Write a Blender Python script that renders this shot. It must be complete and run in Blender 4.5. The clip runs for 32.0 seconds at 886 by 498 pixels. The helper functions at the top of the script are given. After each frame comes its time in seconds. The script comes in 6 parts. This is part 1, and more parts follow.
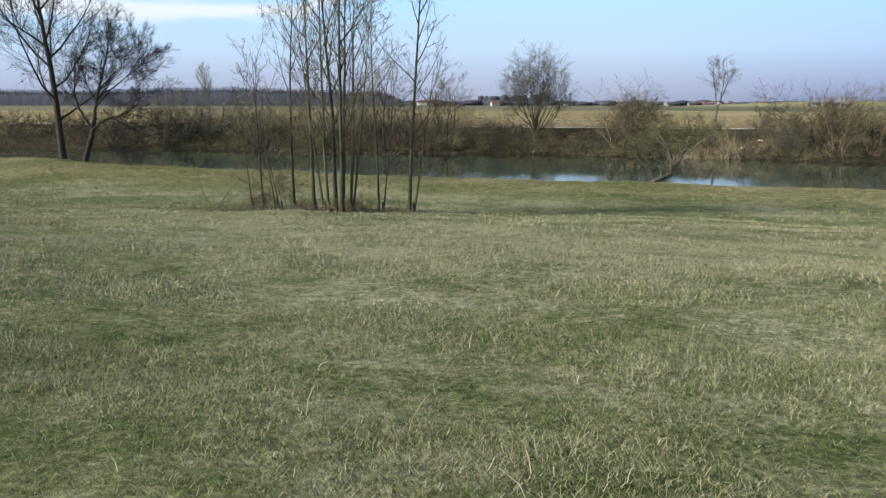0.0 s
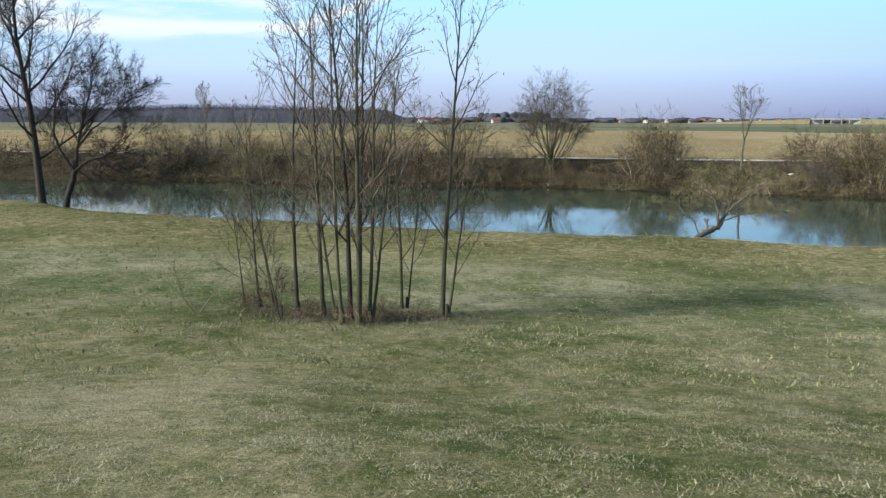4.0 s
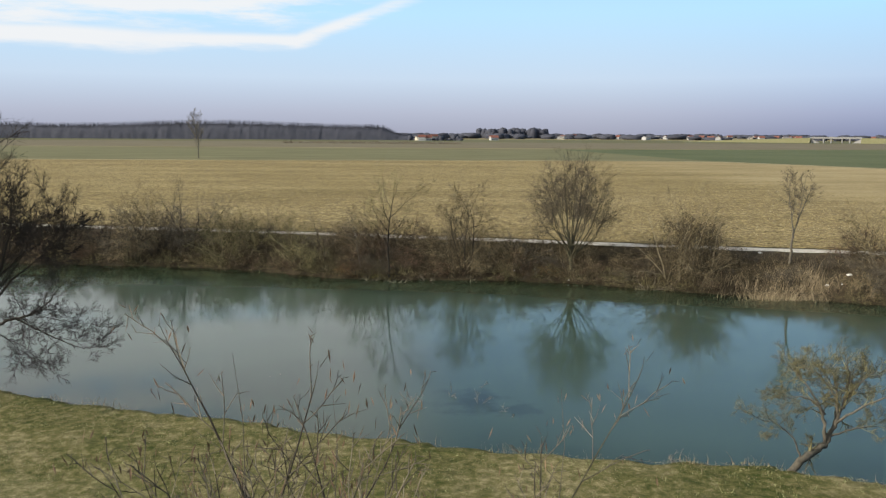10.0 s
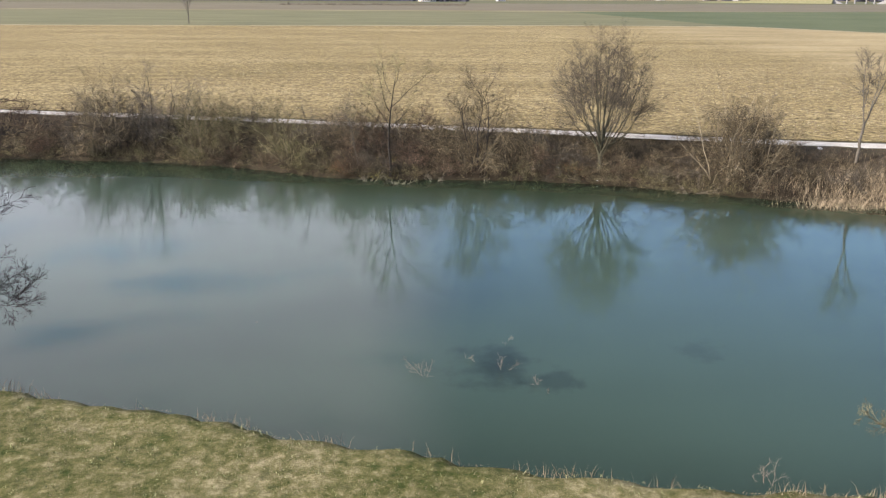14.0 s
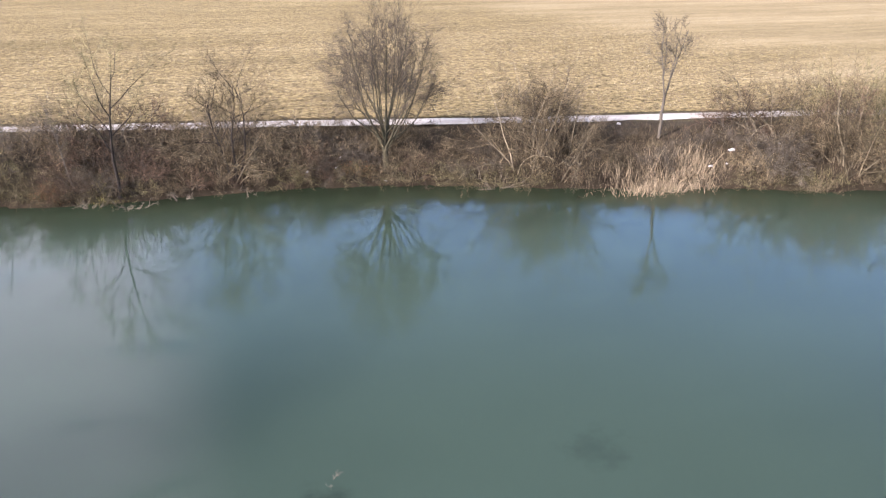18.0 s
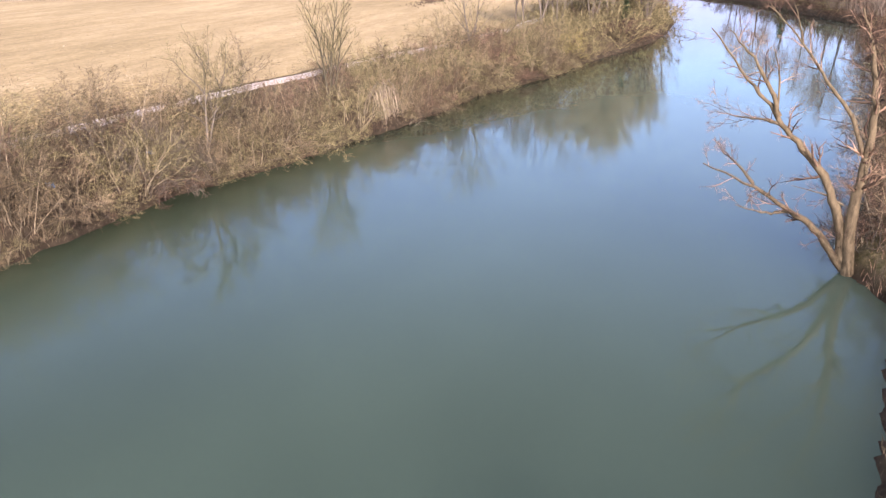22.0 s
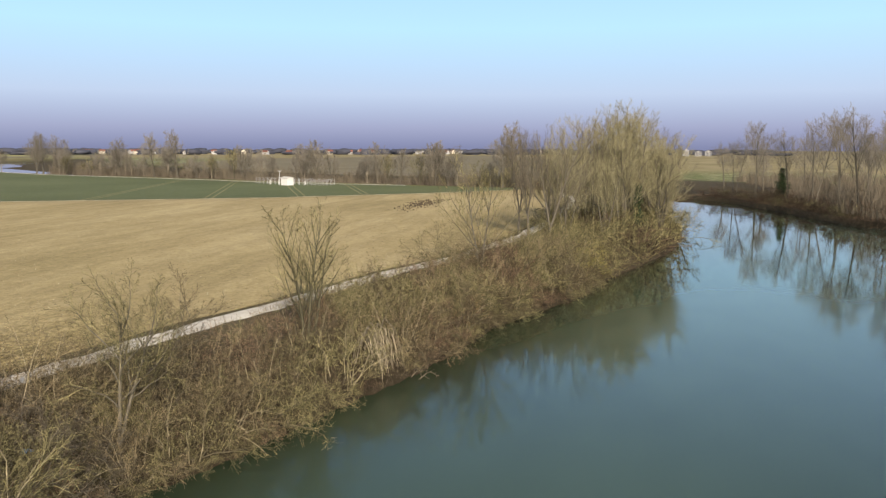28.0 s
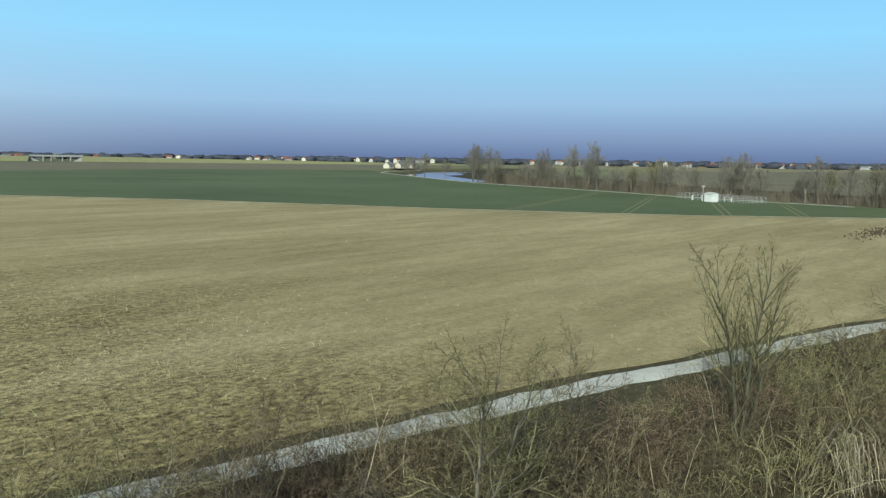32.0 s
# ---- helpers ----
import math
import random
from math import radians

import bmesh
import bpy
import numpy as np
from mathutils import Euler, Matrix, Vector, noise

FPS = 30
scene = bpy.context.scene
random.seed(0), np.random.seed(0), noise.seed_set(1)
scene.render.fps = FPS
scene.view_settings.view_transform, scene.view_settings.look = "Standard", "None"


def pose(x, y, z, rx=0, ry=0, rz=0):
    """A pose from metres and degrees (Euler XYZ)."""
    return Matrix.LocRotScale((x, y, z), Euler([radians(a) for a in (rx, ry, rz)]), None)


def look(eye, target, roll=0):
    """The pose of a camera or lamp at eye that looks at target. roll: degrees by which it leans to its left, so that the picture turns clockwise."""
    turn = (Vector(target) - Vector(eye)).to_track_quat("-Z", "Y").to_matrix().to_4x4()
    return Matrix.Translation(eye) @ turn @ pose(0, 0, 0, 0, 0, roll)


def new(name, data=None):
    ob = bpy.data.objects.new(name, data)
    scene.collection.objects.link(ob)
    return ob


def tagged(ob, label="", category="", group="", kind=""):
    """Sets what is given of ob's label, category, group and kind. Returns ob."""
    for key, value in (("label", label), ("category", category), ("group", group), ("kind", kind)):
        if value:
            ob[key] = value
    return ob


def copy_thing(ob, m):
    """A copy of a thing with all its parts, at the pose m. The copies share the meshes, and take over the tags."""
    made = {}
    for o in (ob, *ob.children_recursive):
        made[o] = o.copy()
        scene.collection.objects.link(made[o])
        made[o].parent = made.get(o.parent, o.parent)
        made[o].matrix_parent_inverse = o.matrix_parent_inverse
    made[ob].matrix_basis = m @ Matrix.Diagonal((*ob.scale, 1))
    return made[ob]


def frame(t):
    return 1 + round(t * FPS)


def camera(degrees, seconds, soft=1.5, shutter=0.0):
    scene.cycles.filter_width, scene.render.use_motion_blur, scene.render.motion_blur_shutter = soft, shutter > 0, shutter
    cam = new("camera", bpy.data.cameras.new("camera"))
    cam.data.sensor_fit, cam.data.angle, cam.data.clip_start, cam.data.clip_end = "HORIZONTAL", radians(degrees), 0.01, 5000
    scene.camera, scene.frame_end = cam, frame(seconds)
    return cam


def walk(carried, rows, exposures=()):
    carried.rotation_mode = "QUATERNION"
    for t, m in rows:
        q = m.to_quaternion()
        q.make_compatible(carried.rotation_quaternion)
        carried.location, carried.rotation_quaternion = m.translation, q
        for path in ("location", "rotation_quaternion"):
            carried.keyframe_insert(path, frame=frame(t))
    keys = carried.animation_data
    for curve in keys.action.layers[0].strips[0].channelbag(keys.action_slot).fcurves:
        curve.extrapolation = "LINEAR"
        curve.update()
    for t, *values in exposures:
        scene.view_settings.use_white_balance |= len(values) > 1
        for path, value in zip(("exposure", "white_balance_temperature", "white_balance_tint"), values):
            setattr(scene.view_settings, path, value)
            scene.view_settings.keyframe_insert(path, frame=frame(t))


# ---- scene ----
cam = camera(57.39, 32.0, soft=1.35)
# seconds, x, y, z, then the turns in degrees
ROWS = [
    (0.0, 0.000, -0.000, 5.997, 79.853, -0.057, -0.004),
    (0.5, -0.126, 0.743, 5.991, 79.830, -0.073, 0.004),
    (1.0, -0.256, 1.459, 5.963, 79.836, -0.056, 0.062),
    (1.5, -0.396, 2.127, 5.938, 79.805, -0.056, 0.141),
    (2.0, -0.556, 2.803, 6.032, 79.907, -0.058, 0.211),
    (2.5, -0.728, 3.505, 6.330, 80.143, -0.115, 0.218),
    (3.0, -0.900, 4.273, 6.722, 80.456, -0.127, 0.169),
    (3.5, -1.049, 5.129, 7.158, 80.736, -0.147, 0.073),
    (5.5, -1.270, 9.196, 9.097, 81.356, -0.066, -0.095),
    (6.0, -1.355, 10.272, 9.638, 81.431, -0.123, -0.043),
    (6.5, -1.442, 11.332, 10.188, 81.495, -0.207, -0.025),
    (7.0, -1.563, 12.388, 10.776, 81.517, -0.355, -0.051),
    (7.5, -1.686, 13.463, 11.402, 81.587, -0.467, -0.079),
    (8.0, -1.779, 14.492, 12.117, 81.683, -0.431, -0.099),
    (8.5, -1.868, 15.534, 12.869, 81.722, -0.429, -0.120),
    (9.0, -1.928, 16.567, 13.569, 81.778, -0.353, -0.145),
    (9.5, -1.976, 17.715, 14.270, 81.780, -0.308, -0.146),
    (10.0, -2.031, 18.894, 14.935, 81.824, -0.301, -0.187),
    (10.5, -2.082, 20.216, 15.552, 81.838, -0.263, -0.226),
    (11.0, -2.107, 21.573, 16.028, 81.883, -0.218, -0.272),
    (11.5, -2.116, 22.918, 16.112, 81.907, -0.179, -0.268),
    (12.0, -2.149, 24.284, 16.021, 81.782, -0.207, -0.164),
    (12.5, -2.194, 25.621, 15.944, 79.730, -0.220, -0.069),
    (13.0, -2.274, 26.976, 15.922, 77.241, -0.237, 0.058),
    (13.5, -2.358, 28.357, 15.936, 74.828, -0.237, 0.115),
    (14.0, -2.481, 29.773, 15.957, 72.402, -0.224, 0.106),
    (14.5, -2.557, 31.278, 15.978, 70.615, -0.205, 0.164),
    (16.5, -2.733, 37.879, 16.078, 70.044, -0.162, 0.446),
    (17.0, -2.750, 39.554, 16.049, 69.952, -0.123, 0.484),
    (17.5, -2.705, 41.410, 16.026, 69.845, -0.020, -5.082),
    (18.0, -2.767, 43.531, 15.979, 69.837, 0.174, -18.096),
    (18.5, -2.661, 45.511, 16.003, 69.849, 0.203, -28.118),
    (19.0, -2.229, 47.455, 15.991, 69.894, 0.337, -37.914),
    (19.5, -1.543, 49.317, 15.978, 69.881, 0.370, -46.781),
    (20.0, -0.616, 51.035, 15.975, 69.790, 0.403, -55.700),
    (20.5, 0.613, 52.551, 15.944, 69.761, 0.385, -64.287),
    (21.0, 1.943, 53.837, 15.989, 69.683, 0.262, -71.814),
    (21.5, 3.386, 54.902, 16.090, 69.568, 0.249, -77.216),
    (22.0, 4.760, 55.799, 16.196, 69.478, 0.149, -78.251),
    (22.5, 6.159, 56.552, 16.284, 69.401, 0.123, -78.442),
    (23.0, 7.581, 57.238, 16.359, 69.331, 0.081, -78.584),
    (23.5, 9.008, 57.866, 16.396, 69.296, 0.069, -78.874),
    (24.0, 10.476, 58.399, 16.410, 69.265, 0.066, -78.968),
    (24.5, 11.968, 58.888, 16.433, 69.305, 0.019, -79.029),
    (26.5, 18.881, 60.937, 16.447, 76.315, -0.022, -79.387),
    (27.0, 20.604, 61.433, 16.484, 78.860, -0.052, -79.512),
    (27.5, 22.326, 61.901, 16.516, 81.392, -0.085, -79.633),
    (28.0, 24.012, 62.373, 16.544, 82.884, -0.119, -79.694),
    (28.5, 25.666, 62.826, 16.587, 83.076, -0.138, -79.247),
    (29.0, 27.343, 63.395, 16.632, 83.187, -0.305, -75.994),
    (29.5, 28.953, 63.917, 16.685, 83.260, -0.471, -71.166),
    (30.0, 30.525, 64.512, 16.755, 83.337, -0.570, -65.586),
    (30.5, 32.098, 65.234, 16.811, 83.373, -0.691, -59.405),
    (31.0, 33.663, 66.101, 16.840, 83.442, -0.774, -54.649),
    (31.5, 35.257, 67.116, 16.800, 83.491, -0.834, -51.674),
    (32.0, 36.903, 68.371, 16.710, 83.496, -0.806, -50.662),
]
# seconds, stops, kelvin, tint
EXPOSURES = [(0.0, 0.12, 6100, 6), (3.0, 0.27, 5950, 7), (6.0, 0.07, 6050, 6), (12.5, 0.02, 6950, 11), (13.0, 0.18, 6650, 13), (14.5, 0.83, 6250, 21), (17.0, 1.0, 6100, 28), (20.0, 1.15, 6100, 31), (22.0, 1.12, 6500, 37), (24.5, 1.1, 6800, 37), (26.5, 0.85, 7150, 25),
             (27.0, 0.6, 7200, 19), (28.0, 0.14, 7050, 12), (28.5, 0.05, 7000, 11), (30.0, -0.08, 6350, 0), (32.0, -0.22, 5700, -9)]
walk(cam, [(t, pose(x, y, z, rx, ry, rz)) for t, x, y, z, rx, ry, rz in ROWS], EXPOSURES)

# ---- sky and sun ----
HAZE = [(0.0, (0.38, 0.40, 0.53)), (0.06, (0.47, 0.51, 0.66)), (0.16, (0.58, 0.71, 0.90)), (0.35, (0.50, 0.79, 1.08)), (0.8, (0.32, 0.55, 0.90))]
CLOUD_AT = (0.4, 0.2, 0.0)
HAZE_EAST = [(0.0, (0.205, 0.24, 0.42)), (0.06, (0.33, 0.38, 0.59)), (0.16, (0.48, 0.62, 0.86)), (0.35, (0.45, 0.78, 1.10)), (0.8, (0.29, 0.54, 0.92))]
SUN_FROM = Vector((-0.93, -0.37, 0.0)).normalized()
SUN_UP = radians(24.5)
world = bpy.data.worlds.new("sky")
scene.world = world
world.use_nodes = True
wn, wl = world.node_tree.nodes, world.node_tree.links
wn.clear()
w_out = wn.new("ShaderNodeOutputWorld")
w_bg = wn.new("ShaderNodeBackground")
sky = wn.new("ShaderNodeTexSky")
sky.sky_type = "NISHITA"
sky.sun_disc = False
sky.sun_elevation = SUN_UP
sky.sun_rotation = math.atan2(SUN_FROM.x, SUN_FROM.y)
sky.air_density, sky.dust_density, sky.ozone_density, sky.altitude = 1.0, 1.2, 2.2, 100


def w_math(op, a, b=0.5, c=None, clamp=False):
    node = wn.new("ShaderNodeMath")
    node.operation, node.use_clamp = op, clamp
    for socket, value in zip(node.inputs, (a, b, c)):
        if isinstance(value, bpy.types.NodeSocket):
            wl.new(value, socket)
        elif value is not None:
            socket.default_value = value
    return node.outputs[0]


def w_step(value, lo, hi):
    node = wn.new("ShaderNodeMapRange")
    node.interpolation_type = "SMOOTHSTEP"
    node.inputs["From Min"].default_value, node.inputs["From Max"].default_value = lo, hi
    wl.new(value, node.inputs["Value"])
    return node.outputs[0]


def w_mix(a, b, factor):
    node = wn.new("ShaderNodeMix")
    node.data_type = "RGBA"
    for socket, value in ((node.inputs[0], factor), (node.inputs[6], a), (node.inputs[7], b)):
        if isinstance(value, bpy.types.NodeSocket):
            wl.new(value, socket)
        else:
            socket.default_value = value
    return node.outputs[2]


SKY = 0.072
w_dir = wn.new("ShaderNodeTexCoord").outputs["Generated"]
w_sep = wn.new("ShaderNodeSeparateXYZ")
wl.new(w_dir, w_sep.inputs[0])
wx, wy, wz = w_sep.outputs
# the hazy lower sky, deeper in the east: lavender over the plain, pale blue above
def w_ramp(stops):
    node = wn.new("ShaderNodeValToRGB")
    els = node.color_ramp.elements
    while len(els) < len(stops):
        els.new(0.5)
    for el, (at, rgb) in zip(els, stops):
        el.position, el.color = at, (*rgb, 1)
    wl.new(w_math("MULTIPLY", wz, 2.5, clamp=True), node.inputs[0])
    return node.outputs[0]


def w_streaks(scale, stretch, detail, rough):
    node = wn.new("ShaderNodeMapping")
    node.inputs["Scale"].default_value, node.inputs["Location"].default_value = stretch, CLOUD_AT
    wl.new(w_dir, node.inputs[0])
    tex = wn.new("ShaderNodeTexNoise")
    tex.inputs["Scale"].default_value, tex.inputs["Detail"].default_value, tex.inputs["Roughness"].default_value = scale, detail, rough
    wl.new(node.outputs[0], tex.inputs["Vector"])
    return tex.outputs["Fac"]


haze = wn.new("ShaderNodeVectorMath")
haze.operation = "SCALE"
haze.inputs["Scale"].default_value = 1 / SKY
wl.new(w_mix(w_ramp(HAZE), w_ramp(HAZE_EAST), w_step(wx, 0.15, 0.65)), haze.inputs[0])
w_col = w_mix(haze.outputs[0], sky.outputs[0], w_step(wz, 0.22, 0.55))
# streaked cloud in the west: a flat lower edge that climbs to a pointed tail, and blue gaps between its streaks
w_soft, w_fine = w_streaks(1.6, (1.6, 1.6, 8.0), 4.0, 0.55), w_streaks(2.6, (2.0, 2.0, 13.0), 6.0, 0.62)
w_low = w_math("ADD", 0.089, w_math("MULTIPLY", w_math("MAXIMUM", w_math("ADD", wx, 0.17), 0.0), 0.40))
w_over = w_math("SUBTRACT", w_math("ADD", wz, w_math("MULTIPLY", w_math("SUBTRACT", w_fine, 0.5), 0.035)), w_low)
w_gap = w_math("MULTIPLY", w_step(w_over, 0.014, 0.026), w_step(w_over, 0.075, 0.035))
w_full = w_step(w_math("SUBTRACT", w_math("ADD", w_math("MULTIPLY", w_fine, 0.6), w_math("MULTIPLY", w_soft, 0.4)), w_math("MULTIPLY", w_gap, 0.14)), 0.30, 0.47)
w_cloud = w_math("MULTIPLY", w_math("MULTIPLY", w_step(w_over, 0.0, 0.013), w_full), w_step(wx, 0.05, -0.12))
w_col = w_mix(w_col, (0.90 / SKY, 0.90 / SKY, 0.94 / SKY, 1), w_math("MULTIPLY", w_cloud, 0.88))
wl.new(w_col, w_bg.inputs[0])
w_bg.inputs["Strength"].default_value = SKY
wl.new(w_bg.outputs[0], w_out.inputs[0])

sun_data = bpy.data.lights.new("sun", "SUN")
sun_data.energy, sun_data.angle, sun_data.color = 5.0, radians(1.0), (1.0, 0.93, 0.83)
sun = new("sun", sun_data)
sun_dir = Vector((SUN_FROM.x * math.cos(SUN_UP), SUN_FROM.y * math.cos(SUN_UP), math.sin(SUN_UP)))
sun.matrix_world = look(sun_dir * 300, (0, 0, 0))

# ---- materials ----
def ramp_node(nt, stops, factor):
    node = nt.nodes.new("ShaderNodeValToRGB")
    els = node.color_ramp.elements
    while len(els) < len(stops):
        els.new(0.5)
    for el, (at, rgb) in zip(els, stops):
        el.position, el.color = at, (*rgb, 1)
    nt.links.new(factor, node.inputs[0])
    return node.outputs[0]


def noise_node(nt, coords, scale, detail=3.0, rough=0.6, stretch=(1, 1, 1), shift=(0, 0, 0)):
    mp = nt.nodes.new("ShaderNodeMapping")
    mp.inputs["Scale"].default_value, mp.inputs["Location"].default_value = stretch, shift
    tex = nt.nodes.new("ShaderNodeTexNoise")
    tex.inputs["Scale"].default_value, tex.inputs["Detail"].default_value, tex.inputs["Roughness"].default_value = scale, detail, rough
    nt.links.new(coords, mp.inputs[0])
    nt.links.new(mp.outputs[0], tex.inputs["Vector"])
    return tex.outputs["Fac"]


def mix_rgb(nt, a, b, factor, kind="MIX"):
    node = nt.nodes.new("ShaderNodeMix")
    node.data_type, node.blend_type = "RGBA", kind
    for socket, value in ((node.inputs[0], factor), (node.inputs[6], a), (node.inputs[7], b)):
        if isinstance(value, bpy.types.NodeSocket):
            nt.links.new(value, socket)
        elif isinstance(value, (int, float)):
            socket.default_value = value
        else:
            socket.default_value = (*value, 1)
    return node.outputs[2]


def math_node(nt, op, a, b=0.5, clamp=False):
    node = nt.nodes.new("ShaderNodeMath")
    node.operation, node.use_clamp = op, clamp
    for socket, value in ((node.inputs[0], a), (node.inputs[1], b)):
        if isinstance(value, bpy.types.NodeSocket):
            nt.links.new(value, socket)
        else:
            socket.default_value = value
    return node.outputs[0]


def blank(name, rough=0.8, spec=0.3):
    m = bpy.data.materials.new(name)
    m.use_nodes = True
    nt = m.node_tree
    bsdf = nt.nodes["Principled BSDF"]
    bsdf.inputs["Roughness"].default_value = rough
    bsdf.inputs["Specular IOR Level"].default_value = spec
    return m, nt, bsdf


def bump_to(nt, bsdf, height, distance, strength=0.6):
    node = nt.nodes.new("ShaderNodeBump")
    node.inputs["Strength"].default_value, node.inputs["Distance"].default_value = strength, distance
    nt.links.new(height, node.inputs["Height"])
    nt.links.new(node.outputs[0], bsdf.inputs["Normal"])


def simple(name, dark, light, scale=3.0, rough=0.85, spec=0.25, bump=0.01, vary=0.25, stretch=(1, 1, 1), fine=6.0, each=0.0):
    """Two tones in two scales of noise, in the object's own space, with each object a little lighter or darker."""
    m, nt, bsdf = blank(name, rough, spec)
    tc = nt.nodes.new("ShaderNodeTexCoord").outputs["Object"]
    big = noise_node(nt, tc, scale, 3, 0.6, stretch)
    small = noise_node(nt, tc, scale * fine, 3, 0.65, stretch)
    both = math_node(nt, "ADD", math_node(nt, "MULTIPLY", big, 0.6), math_node(nt, "MULTIPLY", small, 0.4))
    mid = tuple((a + b) / 2 for a, b in zip(dark, light))
    col = ramp_node(nt, [(0.32, dark), (0.5, mid), (0.68, light)], both)
    info = nt.nodes.new("ShaderNodeObjectInfo").outputs["Random"]
    hsv = nt.nodes.new("ShaderNodeHueSaturation")
    nt.links.new(col, hsv.inputs["Color"])
    value = math_node(nt, "ADD", math_node(nt, "MULTIPLY", info, 2 * vary), 1 - vary)
    if each:
        island = nt.nodes.new("ShaderNodeNewGeometry").outputs["Random Per Island"]
        value = math_node(nt, "MULTIPLY", value, math_node(nt, "ADD", math_node(nt, "MULTIPLY", math_node(nt, "POWER", island, 1.6), 2.6 * each), 1 - each))
    nt.links.new(value, hsv.inputs["Value"])
    nt.links.new(hsv.outputs[0], bsdf.inputs["Base Color"])
    if bump:
        bump_to(nt, bsdf, both, bump)
    return m


def world_pos(nt):
    return nt.nodes.new("ShaderNodeNewGeometry").outputs["Position"]


def ground_material():
    m, nt, bsdf = blank("meadow_and_bank", 0.95, 0.1)
    p = world_pos(nt)
    patch = noise_node(nt, p, 0.16, 4, 0.6)
    mid = noise_node(nt, p, 1.3, 4, 0.65)
    fine = noise_node(nt, p, 26, 5, 0.75)
    grass = ramp_node(nt, [(0.38, (0.05, 0.085, 0.02)), (0.45, (0.11, 0.14, 0.047)), (0.515, (0.225, 0.228, 0.113)), (0.58, (0.41, 0.385, 0.245))],
                      math_node(nt, "ADD", math_node(nt, "MULTIPLY", patch, 0.4), math_node(nt, "ADD", math_node(nt, "MULTIPLY", mid, 0.25), math_node(nt, "MULTIPLY", noise_node(nt, p, 5.5, 5, 0.72), 0.35))))
    grain = ramp_node(nt, [(0.32, (0.28, 0.29, 0.26)), (0.5, (0.85, 0.85, 0.82)), (0.70, (1.75, 1.7, 1.6))], fine)
    grass = mix_rgb(nt, grass, grain, 0.95, "MULTIPLY")
    # brown litter, darkened so its colour holds the shade between the shrubs
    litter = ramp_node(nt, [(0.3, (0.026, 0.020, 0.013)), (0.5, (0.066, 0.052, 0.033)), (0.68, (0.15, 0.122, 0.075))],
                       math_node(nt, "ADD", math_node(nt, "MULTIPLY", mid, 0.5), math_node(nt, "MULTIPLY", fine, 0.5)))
    plain = ramp_node(nt, [(0.35, (0.20, 0.17, 0.085)), (0.6, (0.30, 0.25, 0.14))], noise_node(nt, p, 0.01, 5, 0.6, (1, 2.5, 1)))
    att = nt.nodes.new("ShaderNodeAttribute")
    att.attribute_name = "cover"
    sep = nt.nodes.new("ShaderNodeSeparateColor")
    nt.links.new(att.outputs["Color"], sep.inputs[0])
    jag = math_node(nt, "ADD", sep.outputs[0], math_node(nt, "MULTIPLY", math_node(nt, "SUBTRACT", mid, 0.5), 0.9), True)
    dry = ramp_node(nt, [(0.36, (0.05, 0.07, 0.016)), (0.44, (0.115, 0.115, 0.036)), (0.52, (0.21, 0.185, 0.078)), (0.62, (0.42, 0.36, 0.20))], math_node(nt, "ADD", math_node(nt, "MULTIPLY", patch, 0.3), math_node(nt, "MULTIPLY", noise_node(nt, p, 2.2, 5, 0.72), 0.7)))
    grass = mix_rgb(nt, grass, mix_rgb(nt, dry, grain, 0.6, "MULTIPLY"), math_node(nt, "MULTIPLY", att.outputs["Alpha"], 0.85))
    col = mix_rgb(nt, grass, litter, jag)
    col = mix_rgb(nt, col, plain, sep.outputs[1])
    # waterline mud, darkened to paint in the shade of the undercut bank
    mud_and_shade = ramp_node(nt, [(0.3, (0.022, 0.018, 0.012)), (0.7, (0.075, 0.058, 0.036))], mid)
    col = mix_rgb(nt, col, mud_and_shade, sep.outputs[2])
    nt.links.new(col, bsdf.inputs["Base Color"])
    bump_to(nt, bsdf, math_node(nt, "ADD", mid, fine), 0.06, 0.8)
    return m


